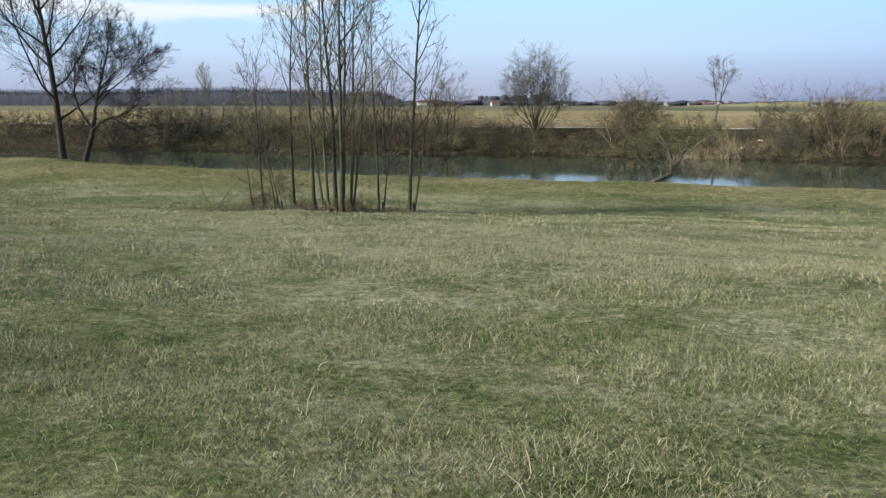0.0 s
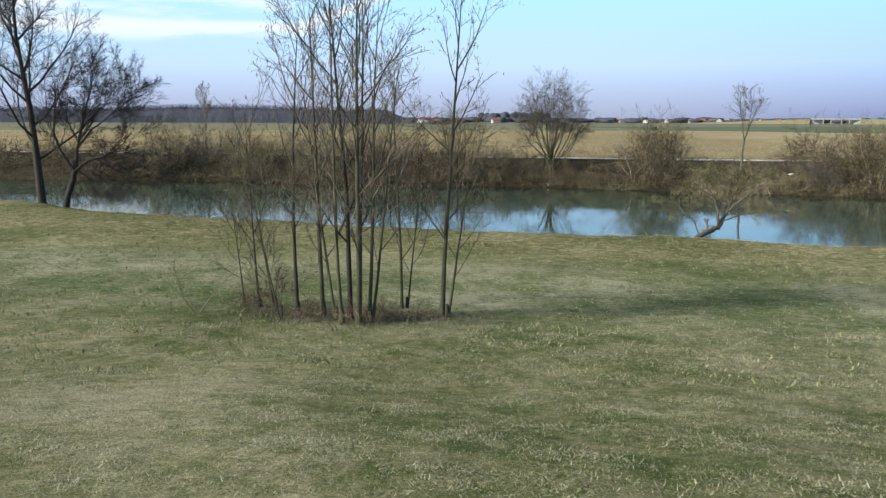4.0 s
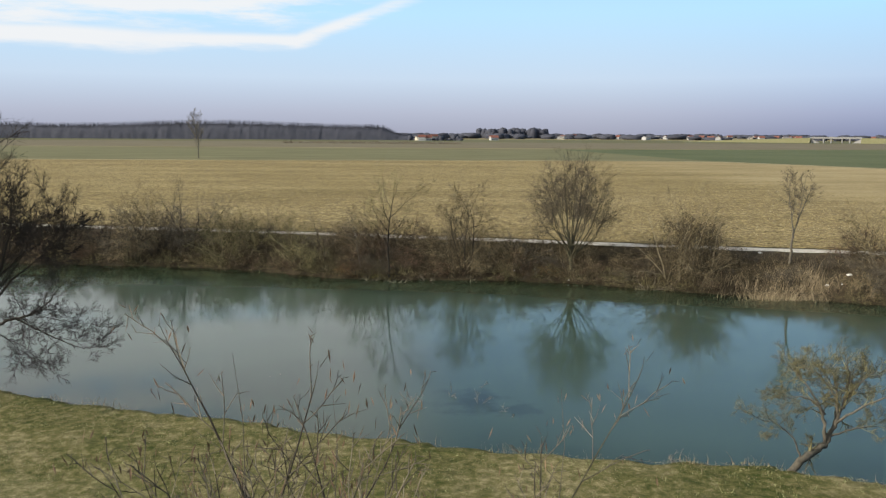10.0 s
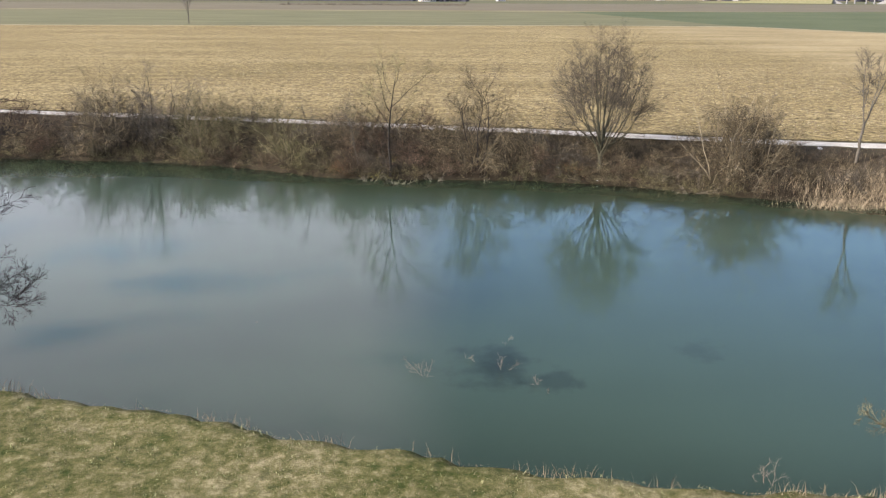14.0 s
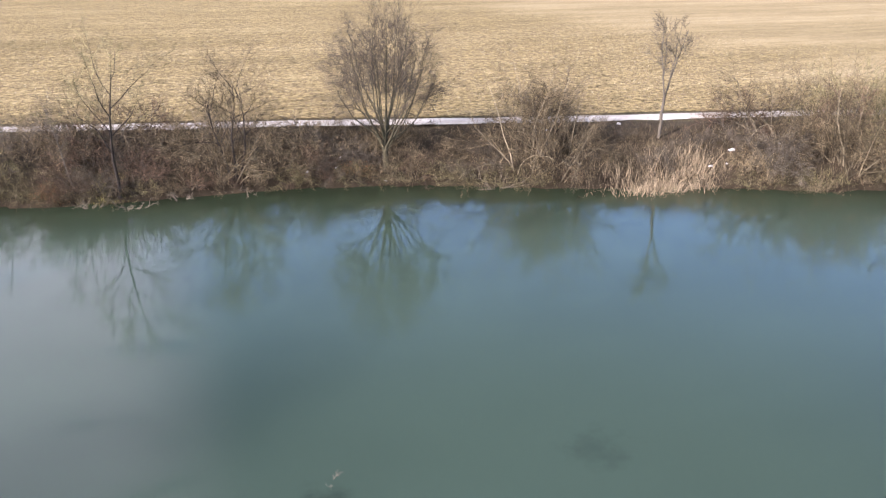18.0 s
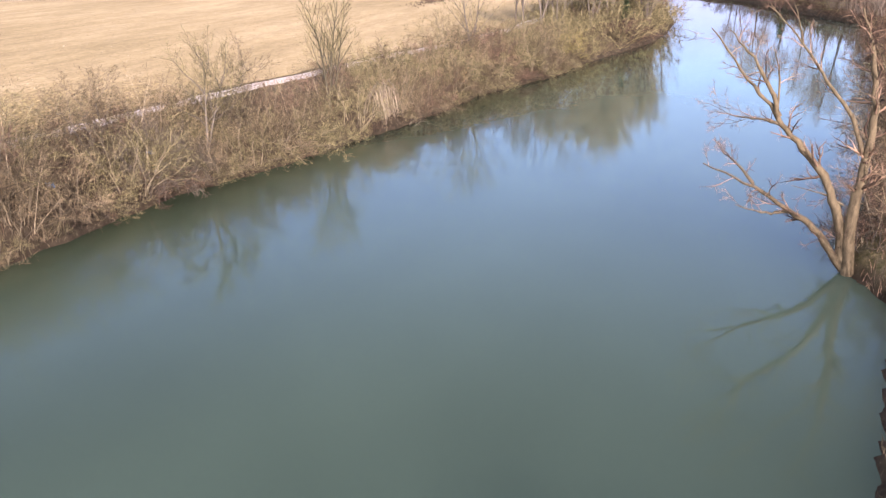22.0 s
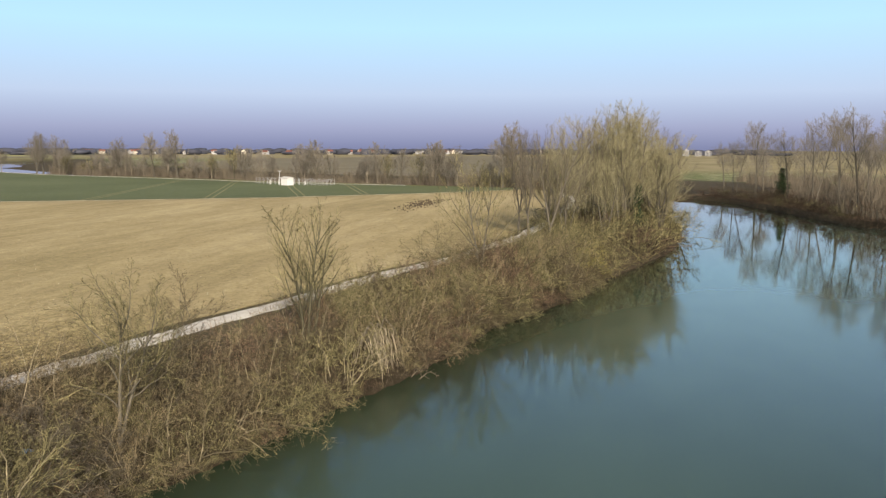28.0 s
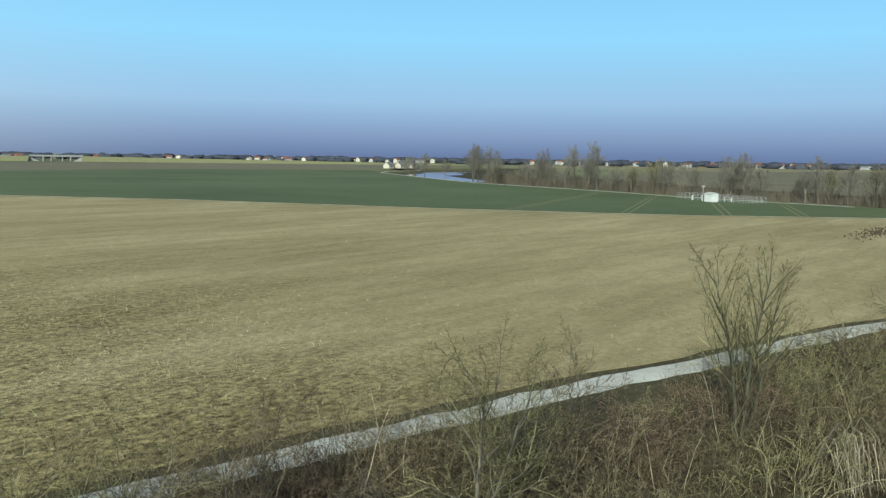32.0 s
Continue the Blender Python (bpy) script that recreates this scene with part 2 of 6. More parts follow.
def stubble_material():
    """Harrowed earth: cloddy in the west, raked smooth towards the willow stand."""
    m, nt, bsdf = blank("stubble", 0.95, 0.1)
    p = world_pos(nt)
    sep = nt.nodes.new("ShaderNodeSeparateXYZ")
    nt.links.new(p, sep.inputs[0])
    band = noise_node(nt, p, 0.03, 4, 0.6, (0.5, 1.6, 1))
    mid = noise_node(nt, p, 0.5, 5, 0.7, (0.8, 1.2, 1))
    fine = noise_node(nt, p, 3.0, 5, 0.75)
    west = nt.nodes.new("ShaderNodeMapRange")
    west.interpolation_type = "SMOOTHSTEP"
    west.inputs["From Min"].default_value, west.inputs["From Max"].default_value = 92, 52
    west.inputs["To Min"].default_value, west.inputs["To Max"].default_value = 0.22, 1.0
    nt.links.new(math_node(nt, "ADD", sep.outputs[0], math_node(nt, "MULTIPLY", math_node(nt, "SUBTRACT", band, 0.5), 60.0)), west.inputs["Value"])
    col = ramp_node(nt, [(0.32, (0.265, 0.213, 0.108)), (0.5, (0.368, 0.295, 0.16)), (0.66, (0.465, 0.38, 0.222))],
                    math_node(nt, "ADD", math_node(nt, "MULTIPLY", band, 0.65), math_node(nt, "MULTIPLY", mid, 0.35)))
    # clod speckle; its dark stops paint the small shadows between clods
    clod_shade = ramp_node(nt, [(0.38, (0.22, 0.20, 0.17)), (0.46, (0.78, 0.76, 0.73)), (0.53, (1.05, 1.03, 1.0)), (0.60, (1.6, 1.57, 1.5))], noise_node(nt, p, 2.4, 5, 0.78, (0.8, 1.0, 1)))
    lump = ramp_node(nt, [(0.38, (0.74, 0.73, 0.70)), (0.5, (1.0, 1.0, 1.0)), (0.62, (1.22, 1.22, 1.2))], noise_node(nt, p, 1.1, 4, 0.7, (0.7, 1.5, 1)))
    col = mix_rgb(nt, col, (0.84, 0.84, 0.77), west.outputs[0], "MULTIPLY")
    rows = ramp_node(nt, [(0.40, (0.90, 0.90, 0.88)), (0.6, (1.08, 1.08, 1.06))], noise_node(nt, p, 0.35, 3, 0.6, (0.12, 1.0, 1)))
    col = mix_rgb(nt, mix_rgb(nt, col, clod_shade, west.outputs[0], "MULTIPLY"), lump, math_node(nt, "MULTIPLY", west.outputs[0], 0.8), "MULTIPLY")
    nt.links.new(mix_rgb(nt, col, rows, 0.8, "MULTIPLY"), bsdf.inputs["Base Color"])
    bump_to(nt, bsdf, math_node(nt, "MULTIPLY", math_node(nt, "ADD", mid, fine), west.outputs[0]), 0.24, 0.9)
    return m


def crop_material():
    m, nt, bsdf = blank("winter_crop", 0.9, 0.15)
    p = world_pos(nt)
    col = ramp_node(nt, [(0.35, (0.082, 0.10, 0.044)), (0.65, (0.14, 0.155, 0.075))],
                    math_node(nt, "ADD", math_node(nt, "MULTIPLY", noise_node(nt, p, 0.012, 4, 0.6), 0.6), math_node(nt, "MULTIPLY", noise_node(nt, p, 0.9, 4, 0.7), 0.4)))
    nt.links.new(col, bsdf.inputs["Base Color"])
    bump_to(nt, bsdf, noise_node(nt, p, 4, 3), 0.08)
    return m


def field_material(name, dark, light, scale=0.02):
    m, nt, bsdf = blank(name, 0.95, 0.1)
    p = world_pos(nt)
    both = math_node(nt, "ADD", math_node(nt, "MULTIPLY", noise_node(nt, p, scale, 4, 0.6, (1, 3, 1)), 0.6), math_node(nt, "MULTIPLY", noise_node(nt, p, scale * 40, 4, 0.7), 0.4))
    nt.links.new(ramp_node(nt, [(0.35, dark), (0.65, light)], both), bsdf.inputs["Base Color"])
    bump_to(nt, bsdf, both, 0.05)
    return m


def water_material():
    m, nt, bsdf = blank("river_water", 0.03, 0.5)
    p = world_pos(nt)
    bsdf.inputs["IOR"].default_value = 1.333
    cloudy = noise_node(nt, p, 0.028, 3, 0.5, (1, 1.8, 1))
    col = ramp_node(nt, [(0.30, (0.043, 0.070, 0.050)), (0.5, (0.052, 0.084, 0.060)), (0.70, (0.060, 0.097, 0.071))], cloudy)
    # a darker green strip: the outer bank's reflection is put into the water colour
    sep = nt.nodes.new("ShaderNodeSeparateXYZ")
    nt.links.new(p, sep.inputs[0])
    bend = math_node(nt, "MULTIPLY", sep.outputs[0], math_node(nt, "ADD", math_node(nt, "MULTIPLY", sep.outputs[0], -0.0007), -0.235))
    bank_reflection = nt.nodes.new("ShaderNodeMapRange")
    bank_reflection.interpolation_type = "SMOOTHSTEP"
    bank_reflection.inputs["From Min"].default_value, bank_reflection.inputs["From Max"].default_value = 15.0, 1.0
    nt.links.new(math_node(nt, "SUBTRACT", math_node(nt, "ADD", bend, 101.0), sep.outputs[1]), bank_reflection.inputs["Value"])
    col = mix_rgb(nt, col, (0.022, 0.034, 0.013), math_node(nt, "MULTIPLY", bank_reflection.outputs[0], 0.75))
    # light spreads some metres in the murky water
    bsdf.subsurface_method = "BURLEY"
    bsdf.inputs["Subsurface Weight"].default_value = 1.0
    bsdf.inputs["Subsurface Radius"].default_value = (1.0, 1.0, 1.0)
    bsdf.inputs["Subsurface Scale"].default_value = 30.0
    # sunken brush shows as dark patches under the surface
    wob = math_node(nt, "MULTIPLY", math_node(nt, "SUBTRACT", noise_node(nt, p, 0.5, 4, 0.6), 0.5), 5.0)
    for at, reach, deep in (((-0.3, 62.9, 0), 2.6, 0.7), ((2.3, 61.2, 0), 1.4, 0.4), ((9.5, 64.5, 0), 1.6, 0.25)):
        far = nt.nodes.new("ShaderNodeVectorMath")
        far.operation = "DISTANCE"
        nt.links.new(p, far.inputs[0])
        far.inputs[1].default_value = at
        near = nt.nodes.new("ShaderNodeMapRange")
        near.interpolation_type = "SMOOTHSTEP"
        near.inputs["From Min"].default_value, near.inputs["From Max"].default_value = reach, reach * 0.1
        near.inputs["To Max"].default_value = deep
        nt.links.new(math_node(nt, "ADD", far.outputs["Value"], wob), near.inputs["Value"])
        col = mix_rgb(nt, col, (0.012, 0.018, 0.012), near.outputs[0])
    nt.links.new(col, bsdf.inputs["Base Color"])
    ripple = math_node(nt, "ADD", math_node(nt, "MULTIPLY", noise_node(nt, p, 0.9, 2, 0.5, (1, 1.6, 1)), 1.0), math_node(nt, "MULTIPLY", noise_node(nt, p, 4.0, 2, 0.5), 0.22))
    bump_to(nt, bsdf, ripple, 0.012, 0.35)
    return m


def track_material():
    m, nt, bsdf = blank("pale_gravel", 0.95, 0.15)
    p = world_pos(nt)
    col = ramp_node(nt, [(0.32, (0.30, 0.265, 0.20)), (0.45, (0.53, 0.49, 0.42)), (0.64, (0.70, 0.67, 0.60))],
                    math_node(nt, "ADD", math_node(nt, "MULTIPLY", noise_node(nt, p, 0.7, 4, 0.65), 0.5), math_node(nt, "MULTIPLY", noise_node(nt, p, 9, 4, 0.75), 0.5)))
    nt.links.new(col, bsdf.inputs["Base Color"])
    bump_to(nt, bsdf, noise_node(nt, p, 18, 3), 0.02)
    return m


M_GROUND, M_STUBBLE, M_CROP, M_WATER, M_TRACK = ground_material(), stubble_material(), crop_material(), water_material(), track_material()
M_FARFIELD = field_material("fallow_field", (0.145, 0.125, 0.082), (0.22, 0.19, 0.125))
M_FAROLIVE = field_material("thin_olive_field", (0.135, 0.135, 0.07), (0.215, 0.205, 0.11))
M_FARGREEN = field_material("far_meadow", (0.11, 0.115, 0.06), (0.165, 0.16, 0.085))
M_BARK_DARK = simple("dark_bark", (0.022, 0.018, 0.014), (0.065, 0.054, 0.042), 9, bump=0.01, stretch=(1, 1, 0.25))
M_BARK_GREY = simple("grey_bark", (0.07, 0.062, 0.046), (0.19, 0.165, 0.125), 9, bump=0.01, stretch=(1, 1, 0.25))
M_BARK_PALE = simple("pale_weathered_wood", (0.17, 0.14, 0.10), (0.37, 0.315, 0.235), 7, bump=0.01, stretch=(1, 1, 0.25))
M_BARK_OLIVE = simple("olive_mossy_bark", (0.04, 0.037, 0.023), (0.12, 0.11, 0.066), 7, bump=0.01, stretch=(1, 1, 0.25))
M_TWIG_BROWN = simple("brown_twigs", (0.058, 0.045, 0.026), (0.27, 0.212, 0.122), 1.2, bump=0, vary=0.42, each=0.7)
M_TWIG_RED = simple("reddish_twigs", (0.052, 0.034, 0.023), (0.235, 0.158, 0.10), 1.2, bump=0, vary=0.42, each=0.7)
M_TWIG_OLIVE = simple("olive_twigs", (0.075, 0.065, 0.030), (0.30, 0.262, 0.128), 1.2, bump=0, vary=0.38, each=0.7)
M_TWIG_GREY = simple("grey_twigs", (0.06, 0.051, 0.037), (0.19, 0.16, 0.115), 1.2, bump=0, vary=0.25, each=0.5)
M_TWIG_DARK = simple("dark_twigs", (0.018, 0.015, 0.012), (0.055, 0.044, 0.036), 1.2, bump=0, vary=0.2)
M_DRY = simple("dry_grass", (0.20, 0.155, 0.085), (0.44, 0.36, 0.22), 2.0, bump=0, vary=0.2)
M_REED = simple("dry_reed", (0.22, 0.17, 0.10), (0.44, 0.355, 0.23), 2.0, bump=0, vary=0.1, each=0.5)
M_BLADE = simple("green_grass", (0.05, 0.085, 0.018), (0.17, 0.21, 0.06), 3.5, bump=0, each=0.7)
M_POD = simple("dry_seed_pods", (0.10, 0.062, 0.038), (0.27, 0.18, 0.115), 4, bump=0)
M_WHITE = simple("white_render", (0.62, 0.61, 0.58), (0.80, 0.79, 0.76), 2, bump=0.003, vary=0.06)
M_CREAM = simple("cream_render", (0.50, 0.44, 0.34), (0.66, 0.60, 0.48), 2, bump=0.003, vary=0.1)
M_ROOF_GREY = simple("grey_roof", (0.12, 0.11, 0.11), (0.25, 0.24, 0.23), 3, bump=0.01, vary=0.25)
M_CONCRETE = simple("pale_concrete", (0.42, 0.40, 0.37), (0.62, 0.60, 0.56), 3, bump=0.004, vary=0.1)
M_STEEL = simple("galvanised_steel", (0.42, 0.43, 0.44), (0.62, 0.63, 0.64), 6, rough=0.45, bump=0, vary=0.1)
M_PANE = simple("dark_window_pane", (0.03, 0.035, 0.04), (0.07, 0.08, 0.09), 2, rough=0.1, spec=0.5, bump=0)
M_LITTER_WHITE = simple("white_plastic", (0.66, 0.66, 0.64), (0.82, 0.82, 0.80), 8, rough=0.4, bump=0.004)
M_LITTER_BLUE = simple("blue_plastic", (0.10, 0.22, 0.42), (0.18, 0.33, 0.58), 8, rough=0.4, bump=0.004)
M_TWIG_HAZE = simple("pale_grey_twigs", (0.14, 0.122, 0.098), (0.29, 0.26, 0.21), 1.2, bump=0, vary=0.2)
M_BARK_DEAD = simple("dead_bark", (0.040, 0.032, 0.018), (0.165, 0.13, 0.074), 5, bump=0.012, stretch=(1, 1, 0.25))
# blue-grey tint: distance haze is painted into the woods' base colour
M_WOODS = simple("hazed_woodland", (0.050, 0.053, 0.070), (0.080, 0.083, 0.105), 0.02, bump=0, vary=0.05)
M_LEAF_RUST = simple("rust_brown_leaves", (0.17, 0.075, 0.03), (0.34, 0.17, 0.075), 3, bump=0)
M_LEAF_YELLOW = simple("yellowing_leaves", (0.22, 0.19, 0.05), (0.42, 0.36, 0.11), 3, bump=0)
M_TWIG_WILLOW = simple("cream_willow_twigs", (0.17, 0.15, 0.085), (0.40, 0.36, 0.21), 1.2, bump=0, vary=0.15, each=0.4)
# dead stems darkened: shade inside the thicket is put into their colour
M_UNDER = simple("shaded_dead_stems", (0.022, 0.017, 0.011), (0.105, 0.080, 0.050), 1.2, bump=0, vary=0.2, each=0.6)
# far walls, roofs and concrete: distance haze is put into these dulled colours
M_FARWALL = simple("hazed_render", (0.36, 0.35, 0.34), (0.52, 0.51, 0.49), 2, bump=0.003, vary=0.2)
M_FARROOF = simple("dark_clay_roof", (0.15, 0.06, 0.045), (0.27, 0.115, 0.085), 3, bump=0.01, vary=0.25)
M_GREYCONCRETE = simple("grey_concrete", (0.26, 0.25, 0.24), (0.40, 0.39, 0.37), 3, bump=0.004, vary=0.1)
M_STEM = simple("bleached_shrub_stems", (0.088, 0.074, 0.045), (0.31, 0.263, 0.17), 2.0, bump=0, vary=0.3, each=0.6)
M_TWIG_UMBER = simple("umber_twigs", (0.040, 0.033, 0.024), (0.135, 0.112, 0.08), 1.2, bump=0, vary=0.15, each=0.4)
M_IVY = simple("dark_ivy_leaves", (0.012, 0.022, 0.008), (0.045, 0.07, 0.022), 4, rough=0.5, bump=0, each=0.5)
M_VINE = simple("bleached_vines", (0.22, 0.18, 0.115), (0.46, 0.385, 0.27), 2.0, bump=0, vary=0.1, each=0.6)

# ---- the plan: two banks of the river, in metres ----
FAR_EDGE = [(-400, 152), (-200, 128), (-90, 115), (-42, 109), (-30, 107.8), (-21, 105.2), (-12, 100.9), (4, 100.6), (13.4, 98.4), (22.7, 94.3), (33, 91.1), (40.5, 87.4),
            (54, 85), (63, 81), (74.5, 77.2), (81, 74.7), (98, 70.7), (116, 62.6), (122.5, 61.8), (156, 50), (175, 46.2), (200, 43.2), (240, 44), (275, 58),
            (308, 88), (328, 125), (352, 190), (376, 250), (404, 332), (432, 370), (480, 450), (545, 530), (640, 600), (800, 690)]
NEAR_EDGE = [(-400, 112), (-200, 97), (-90, 84), (-48, 72.5), (-32, 66), (-28.5, 63.6), (-26, 61.0), (-20, 58.1), (-13.6, 56.8), (-8, 55.2), (-2, 53.7), (3.7, 52.6), (12, 51.9),
             (16.8, 49.8), (20, 48.7), (27, 47), (33, 45.2), (43.4, 42), (48.5, 43.2), (60, 39), (80, 33), (110, 25), (153, 14.3), (185, 5), (203, 3), (212, 7.3),
             (242, 12), (280, 19.5), (300, 30.4), (325, 60), (350, 110), (380, 180), (408, 245), (445, 318), (495, 400), (565, 480), (665, 560), (820, 640)]
TRACK = [(-220, 150), (-100, 130), (-51.5, 121), (-30.8, 117.3), (-16.7, 114.3), (-2.5, 110.9), (8, 108.6), (19.3, 105.6), (31, 102.9), (43, 100.4), (56.3, 97.3),
         (70.5, 94.1), (82, 91.2), (90, 88.7), (108, 84), (121.6, 79), (145, 73.5), (180, 69), (240, 66), (296, 76)]
CROP_EDGE = [(-900, 400), (-183, 362), (-68, 364), (49, 376), (119, 371), (152, 316), (171, 282), (189, 238), (203, 203), (216, 177), (231, 148), (261, 111), (273, 99), (298, 78)]
CROP_FAR = [(303, 92), (310, 128), (326, 190), (341, 220), (356, 258), (384, 330), (415, 378), (465, 452), (520, 530), (590, 610), (440, 690), (274, 652), (84, 630), (-900, 680)]
NEAR_RISE = ([0, 0.3, 0.8, 2, 12, 23.5, 27, 33, 36, 39, 41.5, 46, 49, 400], [0, 0.5, 1.0, 1.04, 1.5, 2.1, 2.5, 2.95, 3.5, 4.1, 4.3, 4.7, 4.82, 4.9])
NEAR_LIP = ([-30, -20, -8, 4, 15], [1.8, 1.75, 1.5, 1.3, 1.2])
FAR_RISE = ([0, 0.3, 1.0, 3, 6, 8.5, 12, 5000], [0, 0.5, 0.8, 1.6, 2.6, 2.95, 3.0, 3.0])


def dist_to(line, x, y):
    best = np.full(np.shape(x), 1e9)
    for (x0, y0), (x1, y1) in zip(line, line[1:]):
        dx, dy = x1 - x0, y1 - y0
        s = np.clip(((x - x0) * dx + (y - y0) * dy) / (dx * dx + dy * dy), 0, 1)
        best = np.minimum(best, np.hypot(x - x0 - s * dx, y - y0 - s * dy))
    return best


def inside(poly, x, y):
    odd = np.zeros(np.shape(x), bool)
    for (x0, y0), (x1, y1) in zip(poly, poly[1:] + poly[:1]):
        if y0 != y1:
            odd ^= ((y0 > y) != (y1 > y)) & (x < (x1 - x0) * (y - y0) / (y1 - y0) + x0)
    return odd


RIVER = FAR_EDGE + NEAR_EDGE[::-1]


def ground_z(x, y):
    """The height of the ground, and how far inland a place lies from either water edge (negative in the river)."""
    x, y = np.asarray(x, float), np.asarray(y, float)
    wob = 0.12 * np.sin(x * 0.9 + 1.3 * np.sin(y * 0.33)) + 0.08 * np.sin(x * 2.3 + y)
    df, dn, wet = dist_to(FAR_EDGE, x, y) + wob, dist_to(NEAR_EDGE, x, y) + wob, inside(RIVER, x, y)
    low = np.clip((x - 30) / 40, 0, 1)
    near = np.interp(dn, *NEAR_RISE) * (1 + (np.interp(x, *NEAR_LIP) - 1) * np.clip(1 - dn / 13, 0, 1))
    near = near * (1 - low) + np.minimum(near * 1.1, 2.9) * low
    far = np.interp(df, *FAR_RISE)
    is_far = df < dn
    z = np.where(is_far, far, near)
    lumps = 0.05 * np.sin(x * 0.71 + 2 * np.sin(y * 0.23)) * np.sin(y * 0.63 + 1.7) + 0.025 * np.sin(x * 2.9 + y * 1.3) * np.sin(y * 2.3 - x)
    z = z + np.where(wet | (is_far & (df > 10)), 0, lumps * np.clip(np.minimum(df, dn), 0, 1))
    d = np.minimum(df, dn)
    z = np.where(wet, -np.minimum(np.maximum(d, 0.02) * 0.45, 2.2), z)
    return z, np.where(wet, -d, d), is_far


def gz(x, y):
    return float(ground_z(np.array([x]), np.array([y]))[0][0])


def mesh_from(name, verts, faces, material, smooth=False):
    me = bpy.data.meshes.new(name)
    me.from_pydata(np.asarray(verts, np.float32), [], np.asarray(faces) if isinstance(faces, np.ndarray) else faces)
    me.update()
    if material:
        me.materials.append(material)
    if smooth:
        me.shade_smooth()
    return me


def grow_out(start, step, limit):
    out, v = [], start
    while abs(v) < limit:
        step *= 1.16
        v += step
        out.append(v)
    return out


# the ground, one sheet to the horizon
gx = np.array(sorted([*grow_out(-60, -1.0, 4700), *np.arange(-60, -35, 1.0), *np.arange(-35, 72, 0.5), *np.arange(72, 130, 1.0), *np.arange(130, 300, 2.5), *grow_out(300, 3.0, 4700)]))
gy = np.array(sorted([*grow_out(-10, -1.0, 4700), *np.arange(-10, 33, 1.0), *np.arange(33, 66, 0.5), *np.arange(66, 125, 1.0), *grow_out(125, 1.5, 4700)]))
GX, GY = np.meshgrid(gx, gy)
GZ, GD, GF = ground_z(GX, GY)
nx, ny = len(gx), len(gy)
quad = np.arange(nx * ny).reshape(ny, nx)
faces = np.stack([quad[:-1, :-1], quad[:-1, 1:], quad[1:, 1:], quad[1:, :-1]], -1).reshape(-1, 4)
ground_me = mesh_from("ground", np.stack([GX, GY, GZ], -1).reshape(-1, 3), faces, M_GROUND, True)
cover = ground_me.color_attributes.new("cover", "FLOAT_COLOR", "POINT")
tr_d = dist_to(TRACK, GX, GY)
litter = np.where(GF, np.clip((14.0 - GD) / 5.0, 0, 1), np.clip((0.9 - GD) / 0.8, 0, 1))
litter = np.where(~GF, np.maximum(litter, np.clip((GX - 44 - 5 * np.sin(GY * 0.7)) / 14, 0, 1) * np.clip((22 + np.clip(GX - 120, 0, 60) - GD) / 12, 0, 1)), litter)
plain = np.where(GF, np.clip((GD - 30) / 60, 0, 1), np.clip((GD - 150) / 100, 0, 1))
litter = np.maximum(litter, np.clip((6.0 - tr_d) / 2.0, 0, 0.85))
# wider on the far side, where it also paints the undercut's shade
mud_and_shade = np.where(GF, np.clip((1.5 - GD) / 1.0, 0, 1), np.clip((0.5 - GD) / 0.4, 0, 1))
cols = np.stack([litter, plain, mud_and_shade, np.where(GF, 1.0, np.maximum(np.clip((17 - GD) / 9, 0, 1), 0.55 * np.clip(1.6 - np.abs(GD - 35) / 8, 0, 1)))], -1).reshape(-1)
cover.data.foreach_set("color", cols.astype(np.float32))
ground = tagged(new("ground", ground_me), "rough meadow and brushy river bank, straw and green grass", "ground", kind="structure")


def sheet(name, poly, z, material, label, category, thick=0.05):
    """A flat field that lies a little above the ground, with a rim down into it."""
    bm = bmesh.new()
    vs = [bm.verts.new((x, y, z)) for x, y in poly]
    f = bm.faces.new(vs)
    if f.normal.z < 0:
        f.normal_flip()
    bmesh.ops.triangulate(bm, faces=[f])
    rim = [bm.verts.new((x, y, z - thick)) for x, y in poly]
    for i in range(len(vs)):
        j = (i + 1) % len(vs)
        bm.faces.new((vs[i], vs[j], rim[j], rim[i]))
    bmesh.ops.recalc_face_normals(bm, faces=bm.faces[:])
    me = bpy.data.meshes.new(name)
    bm.to_mesh(me)
    bm.free()
    me.materials.append(material)
    return tagged(new(name, me), label, category, kind="structure")


def ragged(line, step, amount, seed):
    rng = np.random.default_rng(seed)
    out = []
    for (x0, y0), (x1, y1) in zip(line, line[1:]):
        n = max(1, int(math.hypot(x1 - x0, y1 - y0) / step))
        for i in range(n):
            out.append((x0 + (x1 - x0) * i / n + rng.normal(0, amount), y0 + (y1 - y0) * i / n + rng.normal(0, amount)))
    return out + [line[-1]]


def aside(line, by):
    out = []
    for i, (x, y) in enumerate(line):
        (x0, y0), (x1, y1) = line[max(0, i - 1)], line[min(len(line) - 1, i + 1)]
        n = math.hypot(x1 - x0, y1 - y0)
        out.append((x - (y1 - y0) / n * by, y + (x1 - x0) / n * by))
    return out


stubble_near = ragged(aside(TRACK, 1.9), 3.0, 0.2, 3)
stubble_far = [(x - 1.2, y - 1.5) for x, y in CROP_EDGE]
sheet("stubble_field", [(-900, 260)] + stubble_near + [p for p in stubble_far[::-1]], 3.06, M_STUBBLE, "pale tan harrowed field with clods and straw", "field")
sheet("west_field", CROP_EDGE[:5] + [(84, 630), (-900, 680)], 3.08, M_FAROLIVE, "dull olive field with thin grass", "field")
